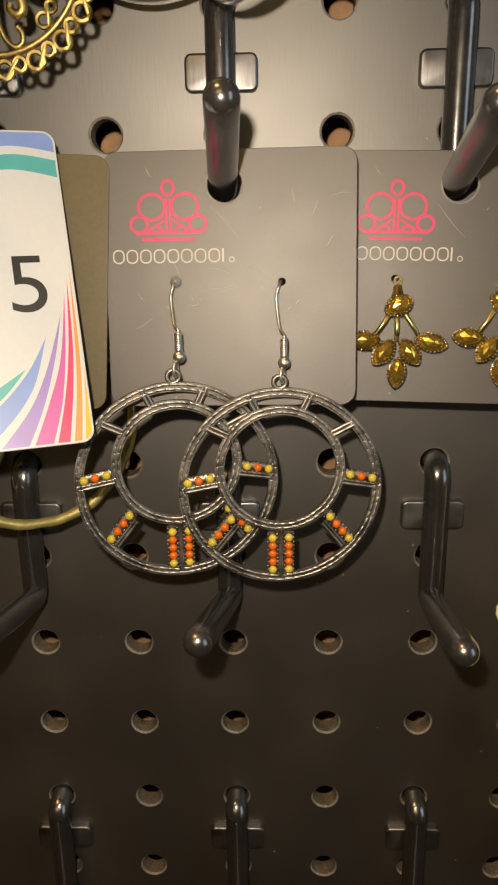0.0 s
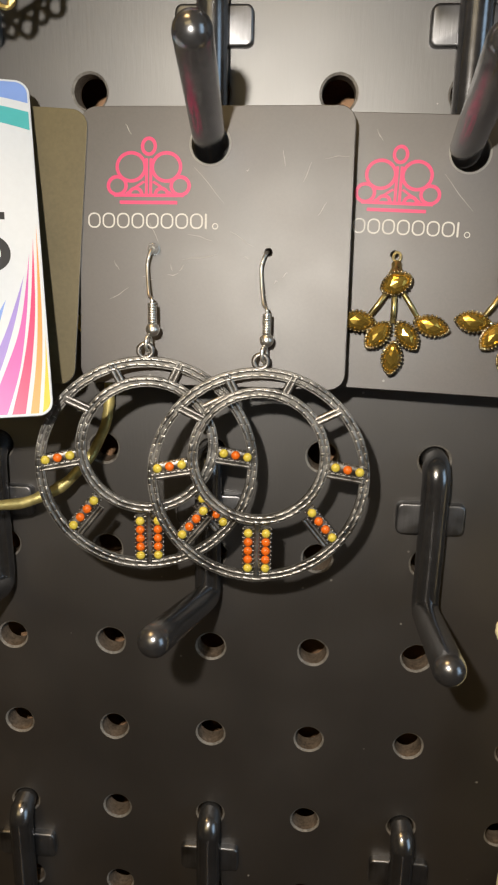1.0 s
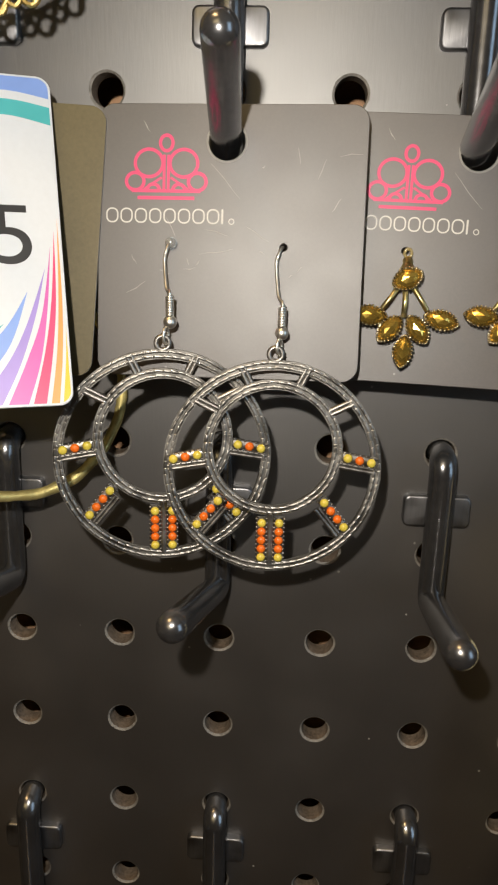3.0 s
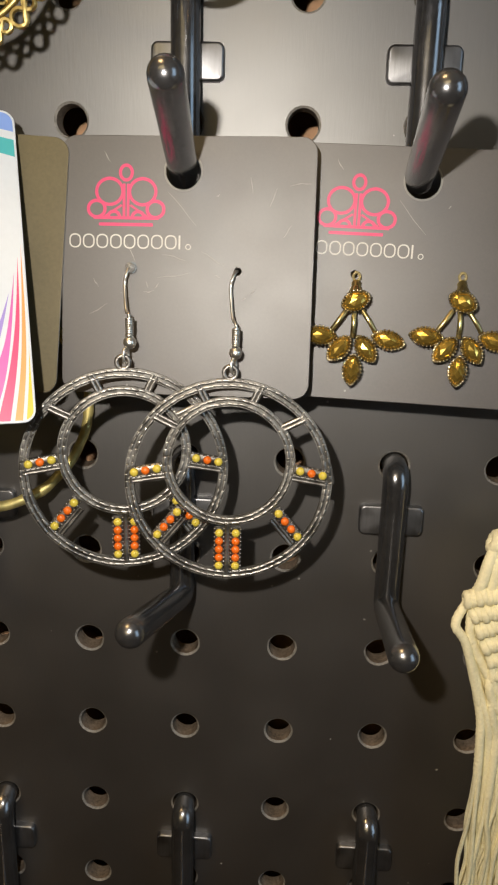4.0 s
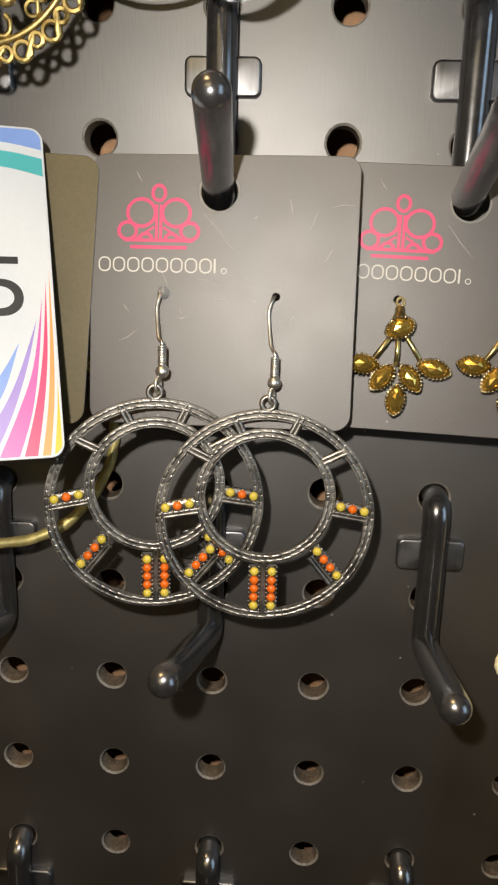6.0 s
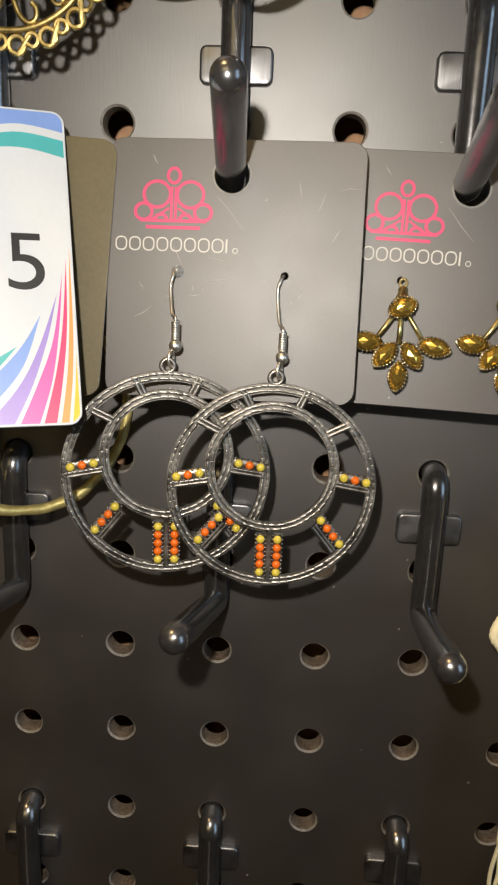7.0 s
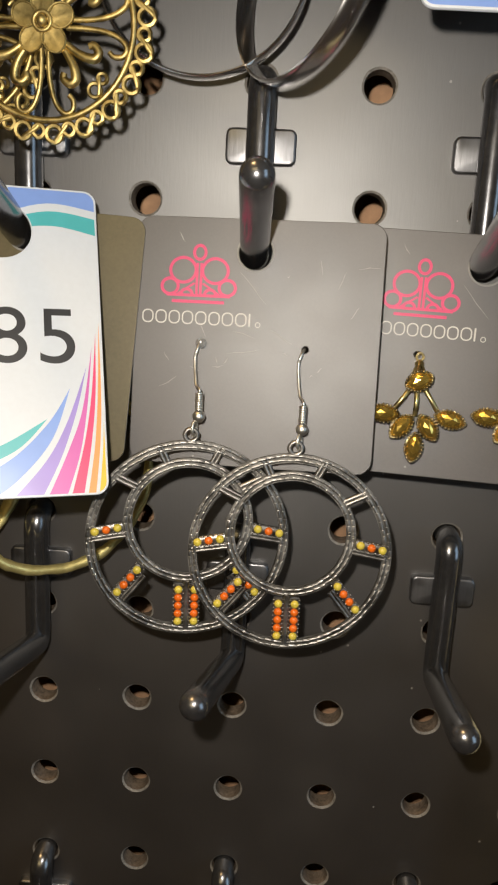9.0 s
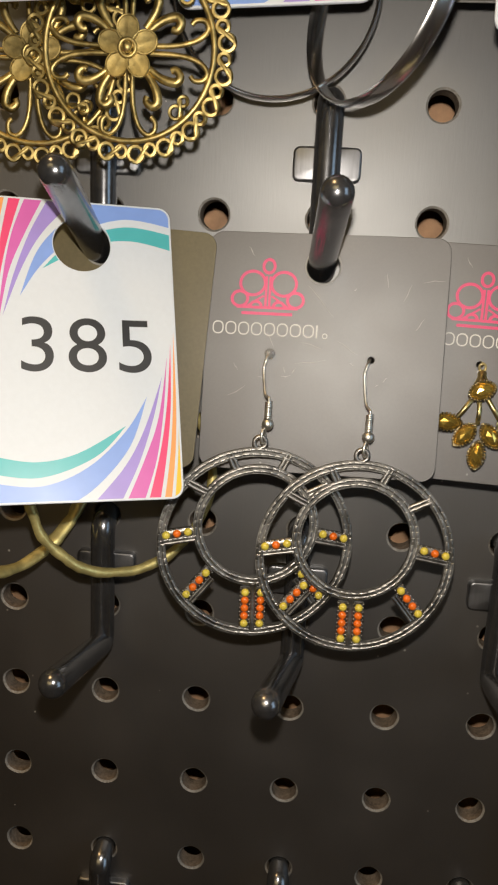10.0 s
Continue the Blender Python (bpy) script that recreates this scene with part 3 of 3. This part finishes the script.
def wheel_earring(x, y, z, turn, lean, pin, label, stopper=False, wire_aside=0.0):
    """x, y, z: the middle of the outer ring; pin: the hole of the card from which its wire hangs."""
    e = thing("wheel_earring", x, y, z, label, "earring", "bead wheel earrings", rx=lean, rz=turn)
    R, r, up = 22.15, 14.1, 4.2
    for name, cz, rad in (("outer_ring", 0, R), ("inner_ring", up, r)):
        o = part(name, wheel_ring(0, cz, rad, 2.0), PEWTER_DARK, e, "oxidised pewter ring")
        part("rope_edge", rope(0, cz, rad - 0.5), [PEWTER, PEWTER_WORN], o, "bright worn edge", smooth=60)
        part("rope_edge", rope(0, cz, rad - 1.48, shift=0.5), [PEWTER, PEWTER_WORN], o, "bright worn edge", smooth=60)
    for s in (-1, 1):
        part("spoke", spoke(bmesh.new(), (s * 5.0, up + r - 0.9), (s * 6.6, 20.6), 1.7), PEWTER, e, smooth=60)
        part("spoke", spoke(bmesh.new(), (s * 11.2, up + 7.6), (s * 15.6, 14.0), 1.8), PEWTER, e, smooth=60)
        part("spoke", spoke(bmesh.new(), (s * 13.6, 1.1), (s * 21.2, -0.2), 1.5), PEWTER, e, smooth=60)
        part("spoke", spoke(bmesh.new(), (s * 9.5, -8.4), (s * 14.0, -13.9), 1.5), PEWTER, e, smooth=60)
    part("spoke", spoke(bmesh.new(), (0, -9.6), (0, -20.8), 1.3, 1), PEWTER, e, smooth=60)
    rows = [([(s * 15.2, 2.65), (s * 17.6, 2.2), (s * 20.0, 1.75)], "yoy") for s in (-1, 1)]
    rows += [([(s * (10.9 + 1.42 * k), -6.9 - 1.72 * k) for k in range(4)], "yooy") for s in (-1, 1)]
    rows += [([(s * 1.8, -11.5 - 1.88 * k) for k in range(5)], "yoooy") for s in (-1, 1)]
    for places, colours in rows:
        a, b = Vector((places[0][0], 0, places[0][1])), Vector((places[-1][0], 0, places[-1][1]))
        d = (b - a).normalized()
        side = Vector((-d.z, 0, d.x))
        bm = bmesh.new()
        for s in (-1, 1):
            n = len(places) * 2 + 1
            for k in range(n):
                p = (a - d * 0.9).lerp(b + d * 0.9, k / (n - 1)) + side * s * 1.02
                ball(bm, p.x, -0.62, p.z, 0.27, 8, 5)
        tube(bm, [a - d * 1.1 + Vector((0, 0.1, 0)), b + d * 1.1 + Vector((0, 0.1, 0))], 1.15, 10, flat=0.5, up=(0, 1, 0))
        setting = part("bead_setting", bm, PEWTER, e, smooth=60)
        for (bx, bz), c in zip(places, colours):
            part("bead", ball(bmesh.new(), bx, -0.75, bz, 0.92, 12, 8, (1, 0.8, 1)), ORANGE if c == "o" else YELLOW, setting,
                     "orange bead" if c == "o" else "yellow bead", smooth=80)
    loop = bmesh.new()
    tube(loop, [(1.35 * math.cos(a), 0, R + 1.1 + 1.35 * math.sin(a)) for a in np.linspace(0, 2 * math.pi, 20, endpoint=False)], 0.5, 8, closed=True)
    part("top_loop", loop, PEWTER, e, smooth=60)
    px, py, pz = pose(0, 0, 0, lean, 0, turn).inverted() @ (Vector(pin) - Vector((x, y, z)))
    wire = bmesh.new()
    lx, lz = 0.6, R + 1.9
    ring = [(lx + 0.5 * math.sin(a), 0.9 * math.sin(a), lz + 0.6 - 1.55 * math.cos(a)) for a in np.linspace(0, 2 * math.pi, 16, endpoint=False)]
    tube(wire, ring, 0.33, 8, closed=True)
    bx, bz = lx + 0.2 + wire_aside, lz + 2.9
    tube(wire, smooth_path([(bx, 0, bz), (bx, -0.2, bz + 4), (bx - 0.1, -0.4, bz + 6.2), (bx * 0.6 + px * 0.4 - 0.75, py * 0.4 - 0.6, bz * 0.55 + pz * 0.45),
                            (px - 1.2, py - 1.9, pz - 3.4), (px - 0.9, py - 1.8, pz - 1.4), (px - 0.3, py - 1.0, pz), (px + 0.1, py + 1.2, pz + 0.2)], 7), 0.34, 10)
    w = part("ear_wire", wire, STEEL, e, "bright silver ear wire", smooth=60)
    part("wire_bead", ball(bmesh.new(), bx, 0, bz + 0.4, 1.35, 16, 10), STEEL, w, smooth=80)
    coil = bmesh.new()
    turns = [(bx - 0.05 + 0.62 * math.cos(a), -0.15 + 0.62 * math.sin(a), bz + 1.6 + a * 0.075) for a in np.linspace(0, 2 * math.pi * 8, 130)]
    tube(coil, turns, 0.27, 6)
    part("wire_coil", coil, STEEL, w, smooth=60)
    if stopper:
        part("clear_stopper", ball(bmesh.new(), px + 0.1, py - 0.5, pz + 0.2, 1.25, 16, 10, (1, 0.6, 1)), NUB_CLEAR, e, "clear plastic stopper", smooth=80)
    return e


wheel_earring(-9.9, -23.2, -72.5, 10.4, -1.0, (-9.5, -16.0, -30.6), "pewter wheel earring with orange and yellow beads, behind its pair", True, 0.65)
wheel_earring(12.4, -23.4, -73.95, 4.0, -2.0, (12.8, -16.2, -30.8), "pewter wheel earring with orange and yellow beads, overlapping its pair", wire_aside=0.2)


# ---------------------------------------------------------------- gem fan earrings
def gem(parent, x, z, long, wide, turn, y=0.0, fat=1.0):
    """A faceted marquise stone in a beaded setting."""
    long, wide = long * 1.16, wide * 1.2
    def outline(s, n=20):
        out = []
        for k in range(n):
            a = 2 * math.pi * k / n
            out.append((long / 2 * s * math.cos(a), wide / 2 * s * math.copysign(abs(math.sin(a)) ** (1.45 / fat), math.sin(a))))
        return out
    m = Matrix.Translation((x, y, z)) @ Matrix.Rotation(radians(-turn), 4, "Y")
    base = bmesh.new()
    for k, (a, b) in enumerate(outline(1.06, 26)):
        ball(base, a, -0.8, b, 0.31, 8, 6)
    rings = [[base.verts.new((a, yy, b)) for a, b in outline(s)] for s, yy in ((0.9, 0.4), (1.08, 0.2), (1.08, -0.4), (0.9, -0.5))]
    for j in range(3):
        for k in range(20):
            base.faces.new((rings[j][k], rings[j][(k + 1) % 20], rings[j + 1][(k + 1) % 20], rings[j + 1][k]))
    base.faces.new(rings[0])
    bmesh.ops.transform(base, matrix=m, verts=base.verts)
    s = part("gem_setting", base, BRASS_DARK, parent, "dark beaded gold setting", smooth=45)
    st = bmesh.new()
    low = [st.verts.new((a, -0.45, b)) for a, b in outline(1.0, 12)]
    mid = [st.verts.new((a, -1.15, b)) for a, b in [(p * math.cos(0.26), q) for p, q in outline(0.76, 12)]]
    top = [st.verts.new((a, -1.6, b)) for a, b in outline(0.5, 6)]
    for k in range(12):
        st.faces.new((low[k], low[(k + 1) % 12], mid[k]))
        st.faces.new((mid[k], low[(k + 1) % 12], mid[(k + 1) % 12]))
    for k in range(6):
        st.faces.new((mid[2 * k], mid[2 * k + 1], top[k]))
        st.faces.new((mid[2 * k + 1], mid[(2 * k + 2) % 12], top[(k + 1) % 6]))
        st.faces.new((mid[2 * k + 1], top[(k + 1) % 6], top[k]))
    crown = st.verts.new((long * 0.05, -1.86, wide * 0.06))
    for k in range(6):
        st.faces.new((top[k], top[(k + 1) % 6], crown))
    bmesh.ops.recalc_face_normals(st, faces=st.faces)
    bmesh.ops.transform(st, matrix=m, verts=st.verts)
    part("stone", st, GEM, s, "faceted amber stone", smooth=0)


def fan_earring(x, y, z, spread, label):
    e = thing("fan_earring", x, y, z, label, "earring", "gem fan earrings", rx=-8)
    for gx, gz, long, wide, turn, yy, fat in ((0, 0, 4.9, 3.3, 24 * spread, -0.6, 1.15), (-7.0, -7.3, 5.6, 3.1, -6, 0, 1), (7.2, -7.9, 5.6, 3.1, -14, 0, 1),
                                            (-3.0, -9.9, 5.2, 3.1, 48, -0.1, 1), (2.6, -9.9, 5.2, 3.1, -54, -0.1, 1), (-0.1, -14.3, 5.2, 3.0, 84, -0.2, 1)):
        gem(e, gx, gz, long, wide, turn, yy, fat)
    for a, b in (((-1.7, -1.8), (-4.8, -6.2)), ((-0.1, -2.0), (-0.2, -7.4)), ((1.6, -1.8), (4.6, -6.4))):
        part("stem", tube(bmesh.new(), smooth_path([(a[0], 0.1, a[1]), ((a[0] + b[0]) / 2, -0.5, (a[1] + b[1]) / 2), (b[0], 0.1, b[1])], 5), 0.54, 8), GOLD, e, "gold stem", smooth=60)
    post = bmesh.new()
    tube(post, [(0.1, 1.7, 4.2), (0.1, 1.0, 3.7), (0.1, 0.7, 3.3), (0.05, 0.2, 2.3), (0.0, -0.1, 1.2)], [0.6, 1.05, 0.9, 1.35, 1.9], 18)
    part("ear_post", post, GOLD, e, "gold ear post", smooth=60)
    nub = bmesh.new()
    tube(nub, [(0.1 + 0.7 * math.cos(a), 0.95 - 0.14 * math.sin(a), 5.2 + 0.85 * math.sin(a)) for a in np.linspace(0, 2 * math.pi, 20, endpoint=False)], 0.3, 8, closed=True)
    part("clear_stopper", nub, NUB, e, "clear plastic stopper", smooth=60)


fan_earring(37.7, -14.3, -36.1, 1, "gold fan earring with amber marquise stones on a black card")
fan_earring(59.6, -15.0, -35.6, -1, "gold fan earring with amber marquise stones on a black card")


# ---------------------------------------------------------------- hoops
def round_hoop(name, x, y, z, R, wire, label, mat, group, rx=0, ry=0, rz=0, band=1.0, wobble=0.0):
    h = thing(name, x, y, z, label, "earring", group, rx=rx, ry=ry, rz=rz)
    n = 96
    pts, rad = [], []
    for k in range(n):
        a = 2 * math.pi * k / n
        rr = R + wobble * noise.noise((5 * math.cos(a), 5 * math.sin(a), R))
        pts.append((rr * math.cos(a), 0, rr * math.sin(a)))
        rad.append(wire * (1 + wobble * 0.9 * noise.noise((9 * math.cos(a), 9 * math.sin(a), 3 + x))))
    part("hoop_ring", tube(bmesh.new(), pts, rad, 14, closed=True, flat=band, up=(0, 1, 0)), mat, h, smooth=60)
    post = bmesh.new()
    tube(post, [(0, -wire * band, R), (0, 3.5, R + 0.4)], 0.4, 8)
    part("hoop_post", post, mat, h, smooth=60)
    return h


round_hoop("gold_hoop_earring", -41.7, -15.5, -61.9, 22.9, 1.2, "hammered brass hoop earring hanging under a number tag", BRASS_HOOP, "brass hoops", rx=-2.8, rz=35, wobble=0.35)
round_hoop("gold_hoop_earring", -63.6, -21.0, -63.0, 22.5, 1.2, "hammered brass hoop earring under a number tag, turned sideways", BRASS_HOOP, "brass hoops", rx=11.5, rz=66, band=1.5, wobble=0.35)
round_hoop("silver_hoop_earring", -12.2, -12.6, 44.2, 21.2, 0.55, "polished silver band hoop earring seen face on", CHROME, "silver hoops", band=3.4, ry=0)
round_hoop("silver_hoop_earring", 8.4, -22.6, 40.9, 21.0, 0.5, "polished silver band hoop earring turned sideways", CHROME, "silver hoops", band=4.2, rx=-9, rz=-55)


# ---------------------------------------------------------------- filigree earrings
def filigree_earring(x, y, z, label, turn=0.0, lean=0.0, scale=1.0):
    e = thing("filigree_earring", x, y, z, label, "earring", "brass filigree earrings", rx=lean, rz=turn)
    sc = scale

    def polar(r, a):
        return (sc * r * math.cos(a), 0, sc * r * math.sin(a))

    ring = bmesh.new()
    tube(ring, [polar(16.9, 2 * math.pi * k / 96) for k in range(96)], 0.62, 8, closed=True, flat=1.1, up=(0, 1, 0))
    part("ring", ring, BRASS, e, smooth=60)
    edge = bmesh.new()
    n = 20

    def curl(bm, m, r0, wide, thick):
        """Two linked rings, a large and a small one, and the stroke that joins them."""
        for u, v, q in ((-wide * 0.52, 0.2, wide * 0.54), (wide * 0.56, -0.25, wide * 0.40)):
            pts = [m @ Vector((r0 + v + q * math.cos(a), 0, u + q * math.sin(a))) * sc for a in np.linspace(0, 2 * math.pi, 14, endpoint=False)]
            tube(bm, pts, thick, 6, closed=True)
        pts = smooth_path([(r0 + wide * 0.56, 0, -wide * 0.5), (r0 + 0.2, -0.15, 0.1), (r0 - wide * 0.42, 0, wide * 0.5)], 4)
        tube(bm, [m @ p * sc for p in pts], thick, 6)

    for k in range(n):
        curl(edge, Matrix.Rotation(-2 * math.pi * (k + 0.5) / n, 4, "Y"), 19.1, 2.8, 0.5)
    part("scroll_border", edge, BRASS, e, smooth=60)
    for k in range(8):
        inner = bmesh.new()
        a0 = math.pi / 2 + 2 * math.pi * k / 8
        m = Matrix.Rotation(-a0, 4, "Y")
        wide = 1.0 if k % 2 == 0 else 0.9
        for s in (-1, 1):
            if k % 2 == 0:
                line = [(4.2, s * 0.7), (8, s * 0.75), (11.5, s * 1.2), (14.3, s * 2.3), (15.6, s * 3.9), (14.9, s * 5.3), (13.2, s * 5.4), (12.3, s * 4.6)]
                radii = 0.52
            else:
                line = [(5.0, s * 0.5), (7.2, s * 0.8), (9.2, s * 1.5), (10.9, s * 2.9), (10.6, s * 4.4), (9.2, s * 4.6), (8.6, s * 3.7)]
                radii = 0.6
            pts = [m @ Vector((p.x, -0.1, p.y * wide)) * sc for p in smooth_path([(q[0], q[1], 0) for q in line], 4)]
            count = len(pts)
            tube(inner, pts, [radii * (1 + (0.55 * math.sin(math.pi * min(1, j / count * 1.05)) if k % 2 else 0.0)) for j in range(count)], 7)
        if k % 2:
            curl(inner, m, 14.5, 2.3, 0.42)
        part("scroll", inner, BRASS, e, smooth=60)
    for k in range(5):
        a = math.pi / 2 + 2 * math.pi * k / 5
        bm = bmesh.new()
        rows = []
        for i in range(6):
            s = (i + 0.15) / 5.15
            row = []
            for j in range(20):
                f = 2 * math.pi * j / 20
                crease = 0.35 * max(0.0, 1 - abs(s * math.sin(f)) / 0.25)
                row.append(bm.verts.new((3.55 + 2.5 * s * math.cos(f), -0.95 - 0.12 * s ** 2.0 - crease * 0.12, 2.2 * s * math.sin(f))))
            rows.append(row)
        for i in range(5):
            for j in range(20):
                bm.faces.new((rows[i][j], rows[i + 1][j], rows[i + 1][(j + 1) % 20], rows[i][(j + 1) % 20]))
        bm.faces.new(rows[0])
        bmesh.ops.recalc_face_normals(bm, faces=bm.faces)
        bmesh.ops.solidify(bm, geom=bm.faces, thickness=0.4)
        rim = [(3.55 + 2.42 * math.cos(f), -1.3, 2.12 * math.sin(f)) for f in np.linspace(0, 2 * math.pi, 24, endpoint=False)]
        tube(bm, rim, 0.2, 6, closed=True)
        bmesh.ops.transform(bm, matrix=Matrix.Rotation(-a, 4, "Y"), verts=bm.verts)
        part("petal", bm, BRASS, e, smooth=50)
    eye = ball(bmesh.new(), 0, -1.6, 0, 1.05, 14, 9)
    tube(eye, [(1.6 * math.cos(t), -1.4, 1.6 * math.sin(t)) for t in np.linspace(0, 2 * math.pi, 24, endpoint=False)], 0.42, 8, closed=True)
    part("flower_eye", eye, BRASS, e, smooth=60)
    hang = bmesh.new()
    tube(hang, [(0, 0, 20.4 * sc), (0, 0.5, 24), (0, 3, 31), (0, 9, 34)], 0.42, 8)
    part("ear_wire", hang, BRASS, e, smooth=60)
    return e


filigree_earring(-39.5, -26.0, 28.3, "round antique brass filigree earring in front of its pair")
filigree_earring(-60.2, -22.6, 27.8, "round antique brass filigree earring behind its pair", turn=4)


# ---------------------------------------------------------------- macrame earring
def macrame_earring(x, y, z):
    """x, y, z: the middle of the top knot."""
    e = thing("macrame_earring", x, y, z, "cream cotton macrame earring with knotted rows and long fringe", "earring")
    rnd = random.Random(4)
    for k in range(13):
        u = k - 6
        pts = [(u * 2.6 + 0.6 * math.sin(a), 1.5 * math.cos(a), -0.22 * abs(u) + 1.6 * math.sin(a)) for a in np.linspace(0, 2 * math.pi, 24, endpoint=False)]
        part("top_wrap", tube(bmesh.new(), pts, 1.5, 16, closed=True, lobes=4, twist=1.3), COTTON, e, smooth=60)
    for k in range(17):
        u = (k - 8) / 8
        bow = rnd.uniform(-0.9, 0.9)
        pts = smooth_path([(u * 15.2, -0.6, -1.0), (u * 16.6 + bow, -1.8, -6.0), (u * 18.6 - bow, -1.9, -11.0), (u * 19.4, -0.9, -15.5)], 9)
        part("fan_cord", tube(bmesh.new(), pts, 1.42, 16, lobes=4, twist=1.3), COTTON, e, smooth=60)
    # rows of wrapped knots, each row shorter and further down towards the middle
    for s in (-1, 1):
        for row in range(6):
            x0, z0 = 20.4 - 1.7 * row, -15.4 - 3.9 * row
            n = 9 - row // 2
            for k in range(n):
                t = k / max(n - 1, 1)
                cx, cz = s * (x0 * (1 - t) + 1.2 * t), z0 + 3.6 * math.sin(1.57 * t)
                tilt = rnd.uniform(-0.25, 0.25) + s * 0.5
                bm = bmesh.new()
                jog, drop = rnd.uniform(-0.3, 0.3), rnd.uniform(-0.25, 0.25)
                for off in (-0.72, 0.72):
                    pts = []
                    for a in np.linspace(0, 2 * math.pi, 20, endpoint=False):
                        w = Matrix.Rotation(tilt, 3, "Y") @ Vector((0.35 * math.sin(a) + off * 0.9, 1.3 * math.cos(a), 1.25 * math.sin(a)))
                        pts.append((cx + w.x, -1.7 + jog + w.y - 0.8 * math.sin(math.pi * t), cz + drop + w.z))
                    tube(bm, pts, 1.05, 12, closed=True, lobes=4, twist=1.3)
                part("knot", bm, COTTON, e, smooth=60)
    for s in (-1, 1):
        for k in range(16):
            row = k % 6
            x0 = s * (20.6 - 1.7 * row - 1.5 * (k // 6))
            z0 = -16.6 - 3.9 * row
            xm = s * (14.6 - 0.85 * k + rnd.uniform(-0.7, 0.7))
            xe = xm * 0.9 + rnd.uniform(-1.2, 1.2)
            ys = -2.6 + 0.75 * (k % 5) + rnd.uniform(-0.3, 0.3)
            bulge = s * (2.8 if k == 0 else rnd.uniform(0.4, 1.5))
            zm = -45 - 1.4 * row
            line = smooth_path([(x0, -0.6, z0), (x0 + bulge, ys, z0 - 5.2), (x0 * 0.92 + xm * 0.08, ys, z0 - 11), (xm, ys + rnd.uniform(-0.6, 0.6), zm),
                                (xm * 0.5 + xe * 0.5 + rnd.uniform(-0.5, 0.5), ys, zm - 8), (xe, ys, zm - 16 - rnd.uniform(0, 6))], 16)
            bm = bmesh.new()
            tube(bm, line, 1.12, 16, lobes=4, twist=1.1)
            part("fringe_cord", bm, COTTON, e, smooth=60)
            # the cord's end comes undone into strands
            loose = bmesh.new()
            for q in range(5):
                a = 2 * math.pi * q / 5 + k
                end = line[-1]
                pts = smooth_path([end + Vector((0.45 * math.cos(a), 0.45 * math.sin(a), 1.5)), end + Vector((0.75 * math.cos(a), 0.75 * math.sin(a), -7)),
                                   end + Vector((1.1 * math.cos(a) + rnd.uniform(-1.3, 1.3), 0.9 * math.sin(a), -16)), end + Vector((1.2 * math.cos(a) + rnd.uniform(-1.5, 1.5), 0.9 * math.sin(a), -27)), end + Vector((1.3 * math.cos(a) + rnd.uniform(-0.9, 0.9), 1.1 * math.sin(a), -38))], 6)
                tube(loose, pts, 0.56, 7)
            tagged(part("loose_end", loose, COTTON, e, "unravelled cord end", smooth=60), kind="stuff")
    hang = bmesh.new()
    tube(hang, smooth_path([(0, 0, 1.5), (0.3, -1.5, 8), (0.1, -3.6, 20), (0, -5.4, 40), (0, -5.2, 53), (0, -2.5, 56), (0, 0.5, 55.5)], 4), 0.45, 8)
    part("ear_wire", hang, GOLD, e, "thin gold ear wire", smooth=60)


macrame_earring(89.8, -9.5, -89.5)
